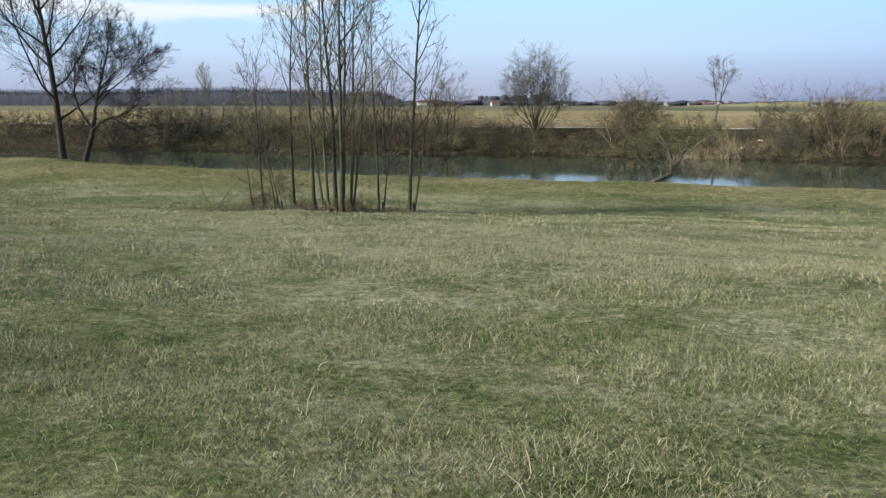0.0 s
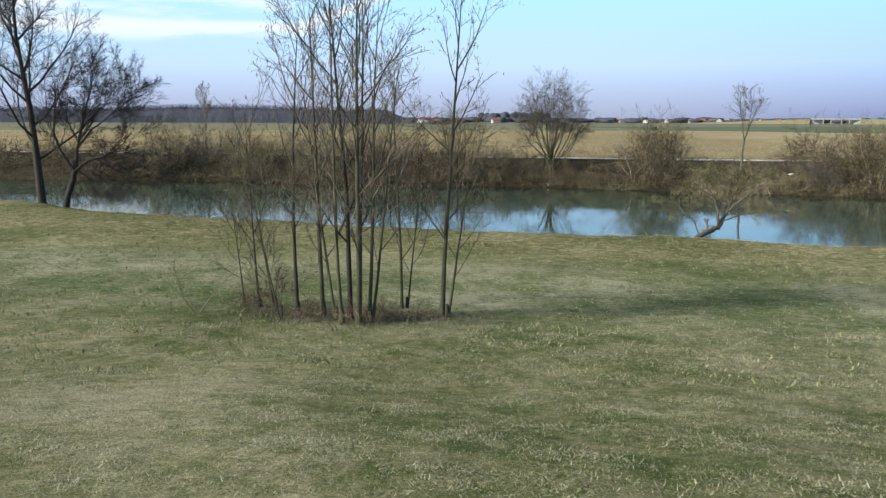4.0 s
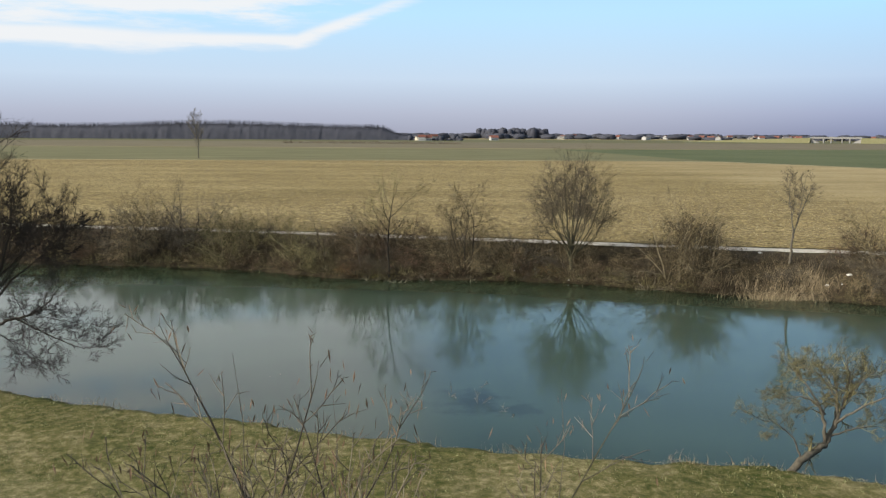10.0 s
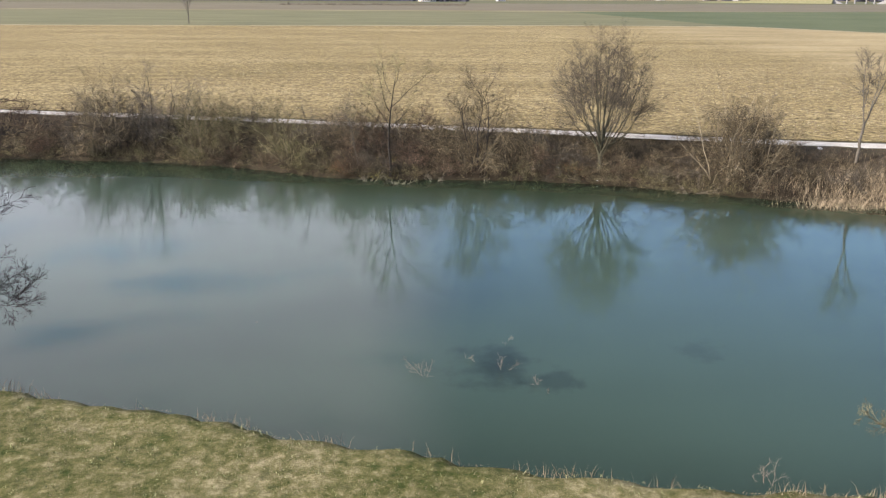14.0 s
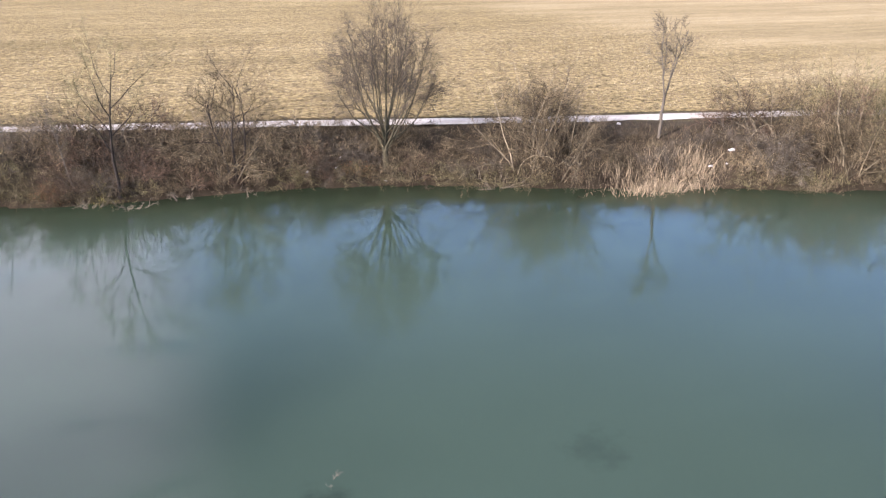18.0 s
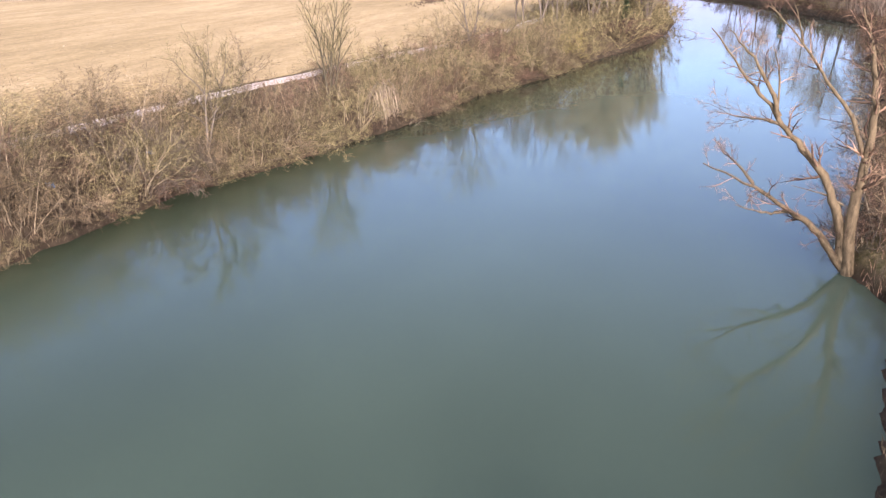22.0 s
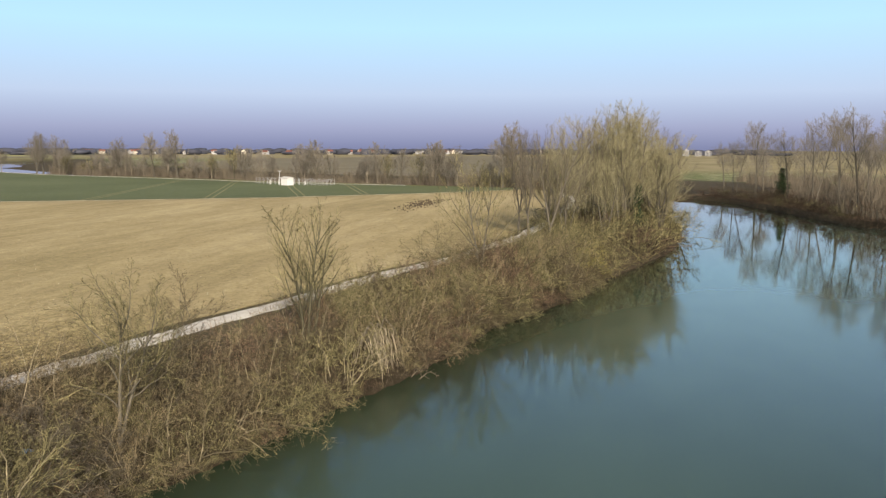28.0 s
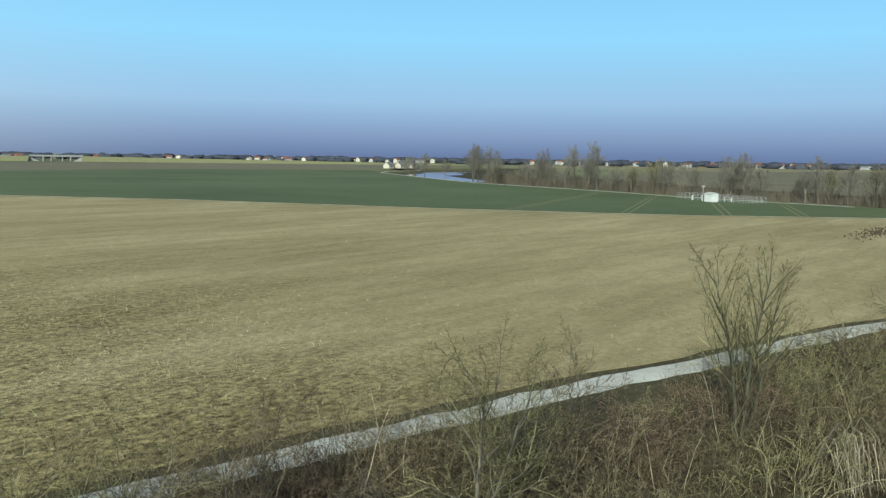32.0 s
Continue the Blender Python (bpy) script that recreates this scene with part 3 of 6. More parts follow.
sheet("crop_field", CROP_EDGE[4:] + CROP_FAR[:-1], 3.08, M_CROP, "green field of young winter crop with tractor lines", "field")
sheet("far_field", [(-1500, 700), (274, 658), (440, 696), (610, 640), (900, 760), (1500, 900), (900, 1080), (-1500, 1060)], 3.07, M_FARFIELD, "distant pale fallow field", "field")
sheet("far_meadow", [(-1500, 1066), (900, 1086), (1500, 906), (2600, 1300), (900, 1500), (-1500, 1490)], 3.075, M_FARGREEN, "distant dull green meadow", "field")
sheet("east_field", [(370, 90), (450, 240), (620, 400), (1000, 480), (1400, 250), (1200, 40), (700, 20), (420, 40)], 3.07, M_FARFIELD, "distant pale field beyond the tree row", "field")

# the farm track, in short bays with worn edges
rng = np.random.default_rng(7)
line = ragged(TRACK, 2.0, 0.0, 1)
edge_l, edge_r = aside(line, 0.95), aside(line, -1.35)
rows = []
for i, (p, l, r) in enumerate(zip(line, edge_l, edge_r)):
    jl, jr = rng.normal(0, 0.16, 2), rng.normal(0, 0.16, 2)
    pts = []
    for s, h in ((0, 0.0), (0.06, 0.05), (0.25, 0.025), (0.5, 0.07), (0.75, 0.025), (0.94, 0.05), (1, 0.0)):
        q = (l[0] + jl[0]) * (1 - s) + (r[0] + jr[0]) * s, (l[1] + jl[1]) * (1 - s) + (r[1] + jr[1]) * s
        pts.append((*q, 3.02 + h))
    rows.append(pts)
tv = np.array(rows).reshape(-1, 3)
tq = np.arange(len(tv)).reshape(-1, 7)
tf = np.stack([tq[:-1, :-1], tq[:-1, 1:], tq[1:, 1:], tq[1:, :-1]], -1).reshape(-1, 4)[:, ::-1]
tagged(new("road", mesh_from("road", tv, tf, M_TRACK, True)), "pale gravel farm track along the brushy bank", "track", kind="structure")

# the river
bm = bmesh.new()
f = bm.faces.new([bm.verts.new((x, y, 0)) for x, y in aside(FAR_EDGE, 1.5) + aside(NEAR_EDGE, -1.5)[::-1]])
if f.normal.z < 0:
    f.normal_flip()
bmesh.ops.triangulate(bm, faces=[f])
me = bpy.data.meshes.new("water")
bm.to_mesh(me)
bm.free()
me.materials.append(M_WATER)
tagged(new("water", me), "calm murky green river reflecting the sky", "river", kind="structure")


def strip(name, line, width, z, material, label, category, jitter=0.15, seed=5, step=4.0):
    """A low-crowned band along a line."""
    rng = np.random.default_rng(seed)
    line = ragged(line, step, 0, 1)
    rows = []
    for l, r in zip(aside(line, width / 2), aside(line, -width / 2)):
        j = rng.normal(0, jitter, 4)
        l, r = (l[0] + j[0], l[1] + j[1]), (r[0] + j[2], r[1] + j[3])
        rows += [(*l, z - 0.04), (l[0] * 0.8 + r[0] * 0.2, l[1] * 0.8 + r[1] * 0.2, z), (l[0] * 0.2 + r[0] * 0.8, l[1] * 0.2 + r[1] * 0.8, z), (*r, z - 0.04)]
    q = np.arange(len(rows)).reshape(-1, 4)
    f = np.stack([q[:-1, :-1], q[:-1, 1:], q[1:, 1:], q[1:, :-1]], -1).reshape(-1, 4)[:, ::-1]
    return tagged(new(name, mesh_from(name, rows, f, material, True)), label, category, kind="structure")


M_VERGE = field_material("straw_verge", (0.36, 0.30, 0.18), (0.55, 0.48, 0.33), 0.2)
M_RUT = field_material("bare_earth_rut", (0.17, 0.17, 0.08), (0.27, 0.25, 0.14), 0.3)
strip("field_margin", CROP_EDGE[1:], 1.7, 3.13, M_VERGE, "straw-coloured margin between the two fields", "field margin", 0.25)
strip("field_path", CROP_FAR[1:9] + [(560, 560), (640, 590)], 2.2, 3.14, M_TRACK, "pale farm path round the end of the crop field", "path", 0.2)
for k, (a, b) in enumerate([((226, 163), (331, 203)), ((212, 190), (345, 232)), ((238, 141), (322, 178)), ((250, 126), (316, 152))]):
    d = Vector((b[0] - a[0], b[1] - a[1], 0)).normalized()
    for side in (-0.95, 0.95):
        o = Vector((-d.y, d.x, 0)) * side
        strip("wheel_rut", [(a[0] + o.x, a[1] + o.y), (b[0] + o.x, b[1] + o.y)], 0.5, 3.125, M_RUT, "pale tractor wheel rut through the crop", "wheel rut", 0.03, k)

# ---- makers of trees, shrubs and blades ----
def part(name, me, parent, label=""):
    ob = new(name, me)
    ob.parent = parent
    if label:
        ob["label"] = label
    return ob


def empty(name, at, label, category, group="", turn=0.0, size=1.0):
    ob = new(name)
    ob.matrix_world = Matrix.LocRotScale(at, Euler((0, 0, turn)), (size, size, size))
    return tagged(ob, label, category, group)


def unit(a):
    return a / (np.sqrt((a * a).sum(-1, keepdims=True)) + 1e-9)


def cross3(a, b):
    return np.array((a[1] * b[2] - a[2] * b[1], a[2] * b[0] - a[0] * b[2], a[0] * b[1] - a[1] * b[0]))


class Wood:
    """Gathers tapered tubes, and many thin twigs, into one mesh."""

    def __init__(self):
        self.v, self.f, self.n, self.asked = [], [], 0, []

    def tube(self, pts, radii, sides):
        d = pts[-1] - pts[0]
        d = d / (math.sqrt(d @ d) + 1e-9)
        u = cross3(d, (0.31, 0.53, 0.79) if abs(d[2]) > 0.3 else (0.02, 0.1, 1.0))
        u /= math.sqrt(u @ u) + 1e-9
        w = cross3(d, u)
        a = np.arange(sides) * (2 * math.pi / sides)
        ring = np.cos(a)[:, None] * u + np.sin(a)[:, None] * w
        self.v.append((pts[:, None, :] + radii[:, None, None] * ring[None]).reshape(-1, 3))
        k = len(pts)
        q = self.n + np.arange(k * sides).reshape(k, sides)
        nxt = np.roll(q, -1, 1)
        self.f.append(np.stack([q[:-1], nxt[:-1], nxt[1:], q[1:]], -1).reshape(-1, 4))
        self.n += k * sides

    def twigs(self, p, d, length, r, rng, wob, lift, segs):
        """Many three-sided twigs at once."""
        m = len(p)
        u = unit(np.cross(d, np.array((0.31, 0.53, 0.79))))
        w = np.cross(d, u)
        a = np.arange(3) * (2 * math.pi / 3)
        ring = np.cos(a)[None, :, None] * u[:, None, :] + np.sin(a)[None, :, None] * w[:, None, :]
        rows, way, at = [], d, p
        for i in range(segs + 1):
            rows.append(at[:, None, :] + ring * (r * (1 - 0.7 * i / segs))[:, None, None])
            way = unit(way + rng.normal(0, wob, (m, 3)) + np.array((0, 0, lift / segs)))
            at = at + way * (length / segs)[:, None]
        k = 3 * (segs + 1)
        self.v.append(np.stack(rows, 1).reshape(-1, 3))
        face = np.array([(3 * i + j, 3 * i + (j + 1) % 3, 3 * i + 3 + (j + 1) % 3, 3 * i + 3 + j) for i in range(segs) for j in range(3)])
        self.f.append((self.n + np.arange(m)[:, None, None] * k + face[None]).reshape(-1, 4))
        self.n += m * k

    def flush(self):
        if not self.asked:
            return
        rng = np.random.default_rng(len(self.asked))
        p, d = np.array([q[0] for q in self.asked]), unit(np.array([q[1] for q in self.asked]))
        length, r = np.array([q[2] for q in self.asked]), np.array([q[3] for q in self.asked])
        wob, lift, segs, more = self.asked[0][4:]
        self.twigs(p, d, length, r, rng, wob, lift, segs)
        if more:
            m = len(p) * more
            p, d, length, r = np.repeat(p, more, 0), np.repeat(d, more, 0), np.repeat(length, more), np.repeat(r, more)
            s = rng.uniform(0.15, 0.95, m)
            side = unit(np.cross(d, rng.normal(0, 1, (m, 3))))
            ang = rng.uniform(0.45, 0.95, m)[:, None]
            self.twigs(p + d * (length * s)[:, None], unit(d * np.cos(ang) + side * np.sin(ang)), length * rng.uniform(0.35, 0.75, m), r * 0.75, rng, wob, lift, 1)
        self.asked = []

    def mesh(self, name, material, smooth=True):
        self.flush()
        return mesh_from(name, np.concatenate(self.v), np.concatenate(self.f), material, smooth)


def curve_pts(rng, p, d, length, n, wob, lift):
    """A wandering line from p along d; lift bends it up, or down where negative."""
    pts = [np.array(p, float)]
    d = np.array(d, float)
    d = d / math.sqrt(d @ d)
    step = length / n
    turn = rng.normal(0, wob, (n, 3))
    for i in range(n):
        d = d + turn[i]
        d[2] += lift / n
        d = d / math.sqrt(d @ d)
        pts.append(pts[-1] + d * step)
    return np.array(pts), d


def side_dir(rng, d, angle, spin):
    u = cross3(d, (0.3, 0.5, 0.8))
    u /= math.sqrt(u @ u)
    w = cross3(d, u)
    return d * math.cos(angle) + (u * math.cos(spin) + w * math.sin(spin)) * math.sin(angle)


def branch(rng, woods, p, d, length, r, level, spec, tips):
    """One branch and, below it, all its side branches. Branches of level 1 go to a new Wood each where woods[1] is a list."""
    thin = spec.get("thin", 0.012)
    if level + 1 >= spec["levels"]:
        woods[level].asked.append((np.array(p, float), np.array(d, float), length, thin * 0.75, spec["wob"][level], spec["lift"][level], spec["segs"][level], spec.get("more", 2)))
        tips.append((p + d * length, d))
        return
    n = spec["segs"][level]
    pts, end = curve_pts(rng, p, d, length, n, spec["wob"][level], spec["lift"][level])
    radii = np.linspace(r, max(r * spec["taper"], thin * 0.6), n + 1)
    if isinstance(woods[level], list):
        woods[level].append((Wood(), Wood()))
        woods[level][-1][0].tube(pts, radii, spec["sides"][level])
        woods = woods[:level + 1] + [woods[level][-1][1]] * (spec["levels"] - level - 1)
    else:
        woods[level].tube(pts, radii, spec["sides"][level])
    kids = max(1, int(spec["kids"][level] * rng.uniform(0.8, 1.2)))
    spin = rng.uniform(0, 6.28)
    for i in range(kids):
        s = spec["start"][level] + (1 - spec["start"][level]) * (i + rng.uniform(0.2, 0.9)) / kids
        at = s * n
        k = min(int(at), n - 1)
        way = pts[k + 1] - pts[k]
        q = pts[k] + way * (at - k)
        way = way / math.sqrt(way @ way)
        spin += 2.4 + rng.normal(0, 0.4)
        ang = radians(spec["angle"][level] * rng.uniform(0.7, 1.25)) * (1 - 0.25 * s)
        shape = 1 - spec["cone"][level] * abs(s - spec.get("belly", 0.45)) * 1.4
        ln = length * spec["ratio"][level] * max(shape, 0.25) * rng.uniform(0.75, 1.2)
        rr = max(min(r * spec["fork"], radii[k] * 0.8), thin * 0.75)
        branch(rng, woods, q, side_dir(rng, way, ang, spin), ln, rr, level + 1, spec, tips)
    branch(rng, woods, pts[-1], end, length * 0.15, radii[-1], spec["levels"] - 1, spec, tips)


ROUND = dict(levels=4, segs=(6, 5, 4, 2), kids=(9, 7, 6), start=(0.28, 0.25, 0.15), angle=(46, 38, 36), ratio=(0.62, 0.52, 0.5), cone=(0.75, 0.5, 0.4),
             wob=(0.05, 0.09, 0.11, 0.12), lift=(0.1, 0.35, 0.3, 0.2), sides=(8, 5, 3, 3), taper=0.25, fork=0.4, thin=0.016, belly=0.35)


def tree_meshes(name, seed, height, radius, spec, bark, twig, stems=((0, 0, 0, 0),), each_limb=False):
    """trunk, limbs and twigs of one tree; stems: offsets and tilts of the trunks that rise from the root."""
    rng = np.random.default_rng(seed)
    woods, tips = [Wood() for _ in range(spec["levels"])], []
    if each_limb:
        woods[1] = []
    for sx, sy, tx, ty in stems:
        f = rng.uniform(0.85, 1.05) if len(stems) > 1 else 1.0
        branch(rng, woods, (sx, sy, -0.25), (tx, ty, 1.0), height * f, radius * f, 0, spec, tips)
    # a flared root collar
    for sx, sy, _, _ in stems[:6]:
        woods[0].tube(np.array([(sx, sy, -0.3), (sx, sy, 0.05), (sx, sy, 0.35)]), np.array([radius * 1.7, radius * 1.3, radius * 0.95]), 8)
    out = [("trunk", woods[0].mesh(name + "_trunk", bark))]
    if each_limb:
        out += [("limb", w.mesh(name + "_limb", bark), fine.mesh(name + "_twigs", twig)) for w, fine in woods[1]]
    elif woods[1].v:
        out.append(("limb_whorl", woods[1].mesh(name + "_limbs", bark)))
    rest = Wood()
    for w in woods[2:]:
        w.flush()
        for v, f in zip(w.v, w.f):
            rest.v.append(v)
            rest.f.append(f - f.min() + rest.n)
            rest.n += len(v)
    if rest.v:
        out.append(("crown", rest.mesh(name + "_crown", twig)))
    return out, tips


def plant(name, at, parts, label, category="tree", group="", turn=0.0, size=1.0):
    ob = empty(name, at, label, category, group, turn, size)
    for part_name, me, *spray in parts:
        limb = part(part_name, me, ob)
        for twigs in spray:
            part("twig_spray", twigs, limb)
    return ob


def leaf_mesh(name, tips, rng, material, count, length, width, droop=0.8, spread=0.25):
    """Small folded leaves or pods that hang about the tips of the twigs."""
    v, f = [], []
    for _ in range(count):
        p, d = tips[rng.integers(len(tips))]
        p = p + rng.normal(0, spread, 3) * (1, 1, 0.6)
        a = rng.uniform(0, 6.28)
        side = np.array((math.cos(a), math.sin(a), 0.0)) * width * rng.uniform(0.6, 1.3)
        down = np.array((rng.normal(0, 0.35), rng.normal(0, 0.35), -droop))
        down *= length * rng.uniform(0.6, 1.3) / np.linalg.norm(down)
        bulge = np.cross(down, side)
        bulge *= width * 0.5 / (np.linalg.norm(bulge) + 1e-9)
        n = len(v)
        v += [p, p + down * 0.5 + side, p + down, p + down * 0.5 - side, p + down * 0.5 + bulge]
        f += [(n, n + 1, n + 4), (n + 1, n + 2, n + 4), (n + 2, n + 3, n + 4), (n + 3, n, n + 4)]
    return mesh_from(name, v, f, material)


def blades_mesh(name, material, pos, height, width, lean, rng, segs=2, face=None):
    """Grass blades: bent tapered ribbons with a crease, one mesh."""
    n = len(pos)
    a = rng.uniform(0, 2 * math.pi, n) if face is None else rng.normal(0, face, n)
    side = np.stack([np.cos(a), np.sin(a), np.zeros(n)], 1)
    b = rng.uniform(0, 2 * math.pi, n)
    out = np.stack([np.cos(b), np.sin(b), np.zeros(n)], 1)
    h = height * rng.uniform(0.5, 1.3, n)
    bend = lean * rng.uniform(0.35, 1.5, n)
    w = width * rng.uniform(0.6, 1.3, n)
    rows = []
    for s in np.linspace(0, 1, segs + 1):
        c = pos + out * (h * np.sin(bend) * s ** 1.6)[:, None] + np.array((0, 0, 1.0)) * (h * np.cos(np.minimum(bend * s, 1.5)) * s)[:, None]
        k = (w * (1 - 0.85 * s))[:, None]
        rows += [c - side * k, c + side * k]
    verts = np.stack(rows, 1).reshape(-1, 3)
    m = 2 * (segs + 1)
    base = np.arange(n)[:, None] * m
    faces = np.concatenate([base + np.array([2 * i, 2 * i + 1, 2 * i + 3, 2 * i + 2]) for i in range(segs)], 0)
    return mesh_from(name, verts, faces, material)


def shrub_meshes(name, seed, height, spread, stems, twig, bark, kids=(9, 5), arch=-0.25, thin=0.0115, more=2):
    rng = np.random.default_rng(seed)
    main, fine, tips = Wood(), Wood(), []
    spec = dict(levels=3, segs=(5, 3, 1), kids=kids, start=(0.22, 0.15), angle=(50, 56), ratio=(0.40, 0.5), cone=(0.5, 0.3), wob=(0.17, 0.22, 0.3), more=more, belly=0.5,
                lift=(arch, 0.1, 0.1), sides=(5, 3, 3), taper=0.22, fork=0.42, thin=thin)
    for i in range(stems):
        a, rr = rng.uniform(0, 6.28), spread * 0.34 * math.sqrt(rng.uniform(0, 1))
        tilt = rng.uniform(0.1, 1.2)
        out = a + rng.normal(0, 0.8)
        bold = rng.uniform(0.45, 1.15) if i % 5 else 1.25
        branch(rng, [main, fine, fine], (rr * math.cos(a), rr * math.sin(a), -0.15), (math.cos(out) * tilt, math.sin(out) * tilt, 1), height * rng.uniform(0.5, 1.1), (0.009 + 0.0052 * height) * bold, 0, spec, tips)
    return [("stool", main.mesh(name + "_stems", bark)), ("crown", fine.mesh(name + "_crown", twig))], tips

# ---- shrubs of the far bank ----
SHRUBS = []
for i, (h, s, n, tw, bk) in enumerate([(3.2, 2.6, 19, M_TWIG_BROWN, M_STEM), (2.6, 2.8, 20, M_TWIG_RED, M_BARK_GREY), (3.6, 2.4, 17, M_TWIG_OLIVE, M_STEM),
                                      (2.2, 2.6, 20, M_TWIG_GREY, M_BARK_GREY), (4.2, 2.6, 17, M_TWIG_BROWN, M_STEM), (3.0, 3.0, 20, M_TWIG_OLIVE, M_STEM),
                                      (4.6, 2.8, 17, M_TWIG_GREY, M_BARK_DARK), (1.6, 2.4, 20, M_TWIG_BROWN, M_STEM)]):
    SHRUBS.append(shrub_meshes("shrub_" + "abcdefgh"[i], 100 + i, h, s, n, tw, bk, arch=(-1.1, -0.8, -0.4, -0.8, -0.5, -1.6, -0.3, -1.0)[i])[0])
SHRUB_LABEL = ["dense brown leafless shrub on the river bank", "reddish brown bramble thicket on the bank", "olive willow shrub with upright leafless shoots",
               "low grey leafless shrub beside the track", "tall brown leafless shrub above the water", "arching olive willow bush hanging over the water",
               "tall grey leafless shrub, thin at the top", "low tangle of dry brown brush"]


def along(line, s):
    seg = [math.hypot(b[0] - a[0], b[1] - a[1]) for a, b in zip(line, line[1:])]
    for (a, b), l in zip(zip(line, line[1:]), seg):
        if s <= l:
            return a[0] + (b[0] - a[0]) * s / l, a[1] + (b[1] - a[1]) * s / l, -(b[1] - a[1]) / l, (b[0] - a[0]) / l
        s -= l
    return None


def shrub_at(x, y, k, size, rng):
    return plant("shrub", (x, y, gz(x, y) - 0.05), SHRUBS[k], SHRUB_LABEL[k], "shrub", "shrubs along the river bank", rng.uniform(0, 6.28), size)


# stretches of the far bank by x: kinds, size, chance, farthest inland
BANK = [(-140, -46, (0, 4, 6, 1), 1.45, 0.95, 8), (-46, -31, (4, 6, 0, 1), 1.4, 0.95, 7), (-31, -27, (3, 7, 0), 1.35, 0.95, 7.5), (-27, -15, (4, 6, 0, 2), 1.4, 0.95, 7),
        (-15, -5, (0, 1, 3, 5), 1.4, 0.97, 8), (-5, 5, (3, 0, 1, 7), 1.35, 0.95, 7.5), (5, 9.5, (7, 3, 1), 1.05, 0.85, 7), (9.5, 14, (3, 0, 7), 1.2, 0.85, 7.5),
        (14, 19, (7, 3, 7), 0.81, 0.85, 6.5), (19, 25, (0, 4, 0, 6), 1.45, 0.95, 7), (25, 34, (7, 3, 7), 0.78, 0.5, 7), (34, 41, (1, 0, 3, 7), 1.35, 0.92, 8.5),
        (41, 52, (1, 0, 5, 2, 4), 1.2, 0.98, 9.6), (52, 64, (5, 2, 5, 0, 3), 1.2, 0.98, 9.8), (64, 84, (0, 2, 5, 1, 4), 1.3, 0.97, 9.6), (84, 110, (0, 2, 5, 1, 5), 1.45, 0.97, 11),
        (110, 150, (2, 5, 0, 4, 5), 1.4, 0.97, 14), (150, 200, (2, 4, 5, 0), 1.7, 0.97, 22), (200, 300, (0, 4, 6, 1), 1.62, 0.7, 9)]
VINE_X, VINE_Y = 78.4, 77.0
rng = np.random.default_rng(11)
spots = []
s = 200.0
while True:
    spot = along(FAR_EDGE, s)
    if spot is None or spot[0] > 300:
        break
    x, y, ux, uy = spot
    for x0, x1, kinds, size, chance, deep in BANK:
        if x0 <= x < x1:
            d = 0.5 + 0.5 * size
            while d < deep:
                if rng.uniform() < chance:
                    k = kinds[rng.integers(len(kinds))]
                    low = 1.0 if d < deep - 1.5 else 0.7
                    spots.append((x + ux * d + rng.normal(0, 0.5), y + uy * d + rng.normal(0, 0.4), k, size * low * rng.uniform(0.6, 1.15) * (1.25 if rng.uniform() < 0.12 else 1.0)))
                d += 2.0 * max(size, 0.9) * rng.uniform(0.75, 1.25)
    s += 2.7 if -46 < x < 110 else 4.5
for x0, x1, step in ((44.5, 160, 3.2), (160, 300, 5.0)):
    for x in np.arange(x0, x1, step):
        y = np.interp(x, [p[0] for p in NEAR_EDGE[:29]], [p[1] for p in NEAR_EDGE[:29]])
        for d in (0.6, 3.2, 6.5):
            if rng.uniform() < 0.85:
                spots.append((x + rng.normal(0, 1), y - d - rng.uniform(0, 2), int(rng.choice([1, 1, 0, 3, 4])), rng.uniform(1.0, 1.6)))
for x in np.arange(53, 63.5, 1.5):
    spots.append((x, np.interp(x, [p[0] for p in FAR_EDGE[5:16]], [p[1] for p in FAR_EDGE[5:16]]) + 7.9 + rng.normal(0, 0.5), int(rng.choice([1, 0, 1, 4])), rng.uniform(0.85, 1.1)))
# low bushes that hang over the water's edge
s = 350.0
while True:
    spot = along(FAR_EDGE, s)
    if spot is None or spot[0] > 126:
        break
    x, y, ux, uy = spot
    if not 24 < x < 35 and x > -48:
        spots.append((x + ux * 0.35 + rng.normal(0, 0.3), y + uy * 0.35, int(rng.choice([5, 7, 5, 1])), rng.uniform(0.38, 0.7)))
    s += 1.6
# the near ones are shrubs of their own; the distant ones are one mass
far_mass = {0: Wood(), 1: Wood()}
THIN = [shrub_meshes("brush", 150 + i, 3.4, 2.8, 11, None, None, kids=(6, 3), arch=-0.5, thin=0.025, more=0)[0] for i in range(2)]
THIN = [[np.array([v.co for v in me.vertices]) for _, me in parts] + [np.array([tuple(q.vertices) for q in me.polygons]) for _, me in parts] for parts in THIN]
for x, y, k, size in spots:
    if math.hypot(x - VINE_X, y - VINE_Y) < 1.9:
        continue
    if -48 < x < 128 and not (y < 45 and x > 75):
        shrub_at(x, y, k, size, rng)
        continue
    va, vb, fa, fb = THIN[k % 2]
    turn = rng.uniform(0, 6.28)
    c, sn = math.cos(turn) * size, math.sin(turn) * size
    mass = far_mass[0 if k in (0, 2, 5) else 1]
    for v, f in ((va, fa), (vb, fb)):
        mass.v.append(np.stack([x + v[:, 0] * c - v[:, 1] * sn, y + v[:, 0] * sn + v[:, 1] * c, gz(x, y) - 0.05 + v[:, 2] * size], 1))
        mass.f.append(f + mass.n)
        mass.n += len(v)
tagged(new("distant_brush", far_mass[0].mesh("distant_brush", M_TWIG_OLIVE)), "olive brush along the distant banks", "brush", kind="stuff")
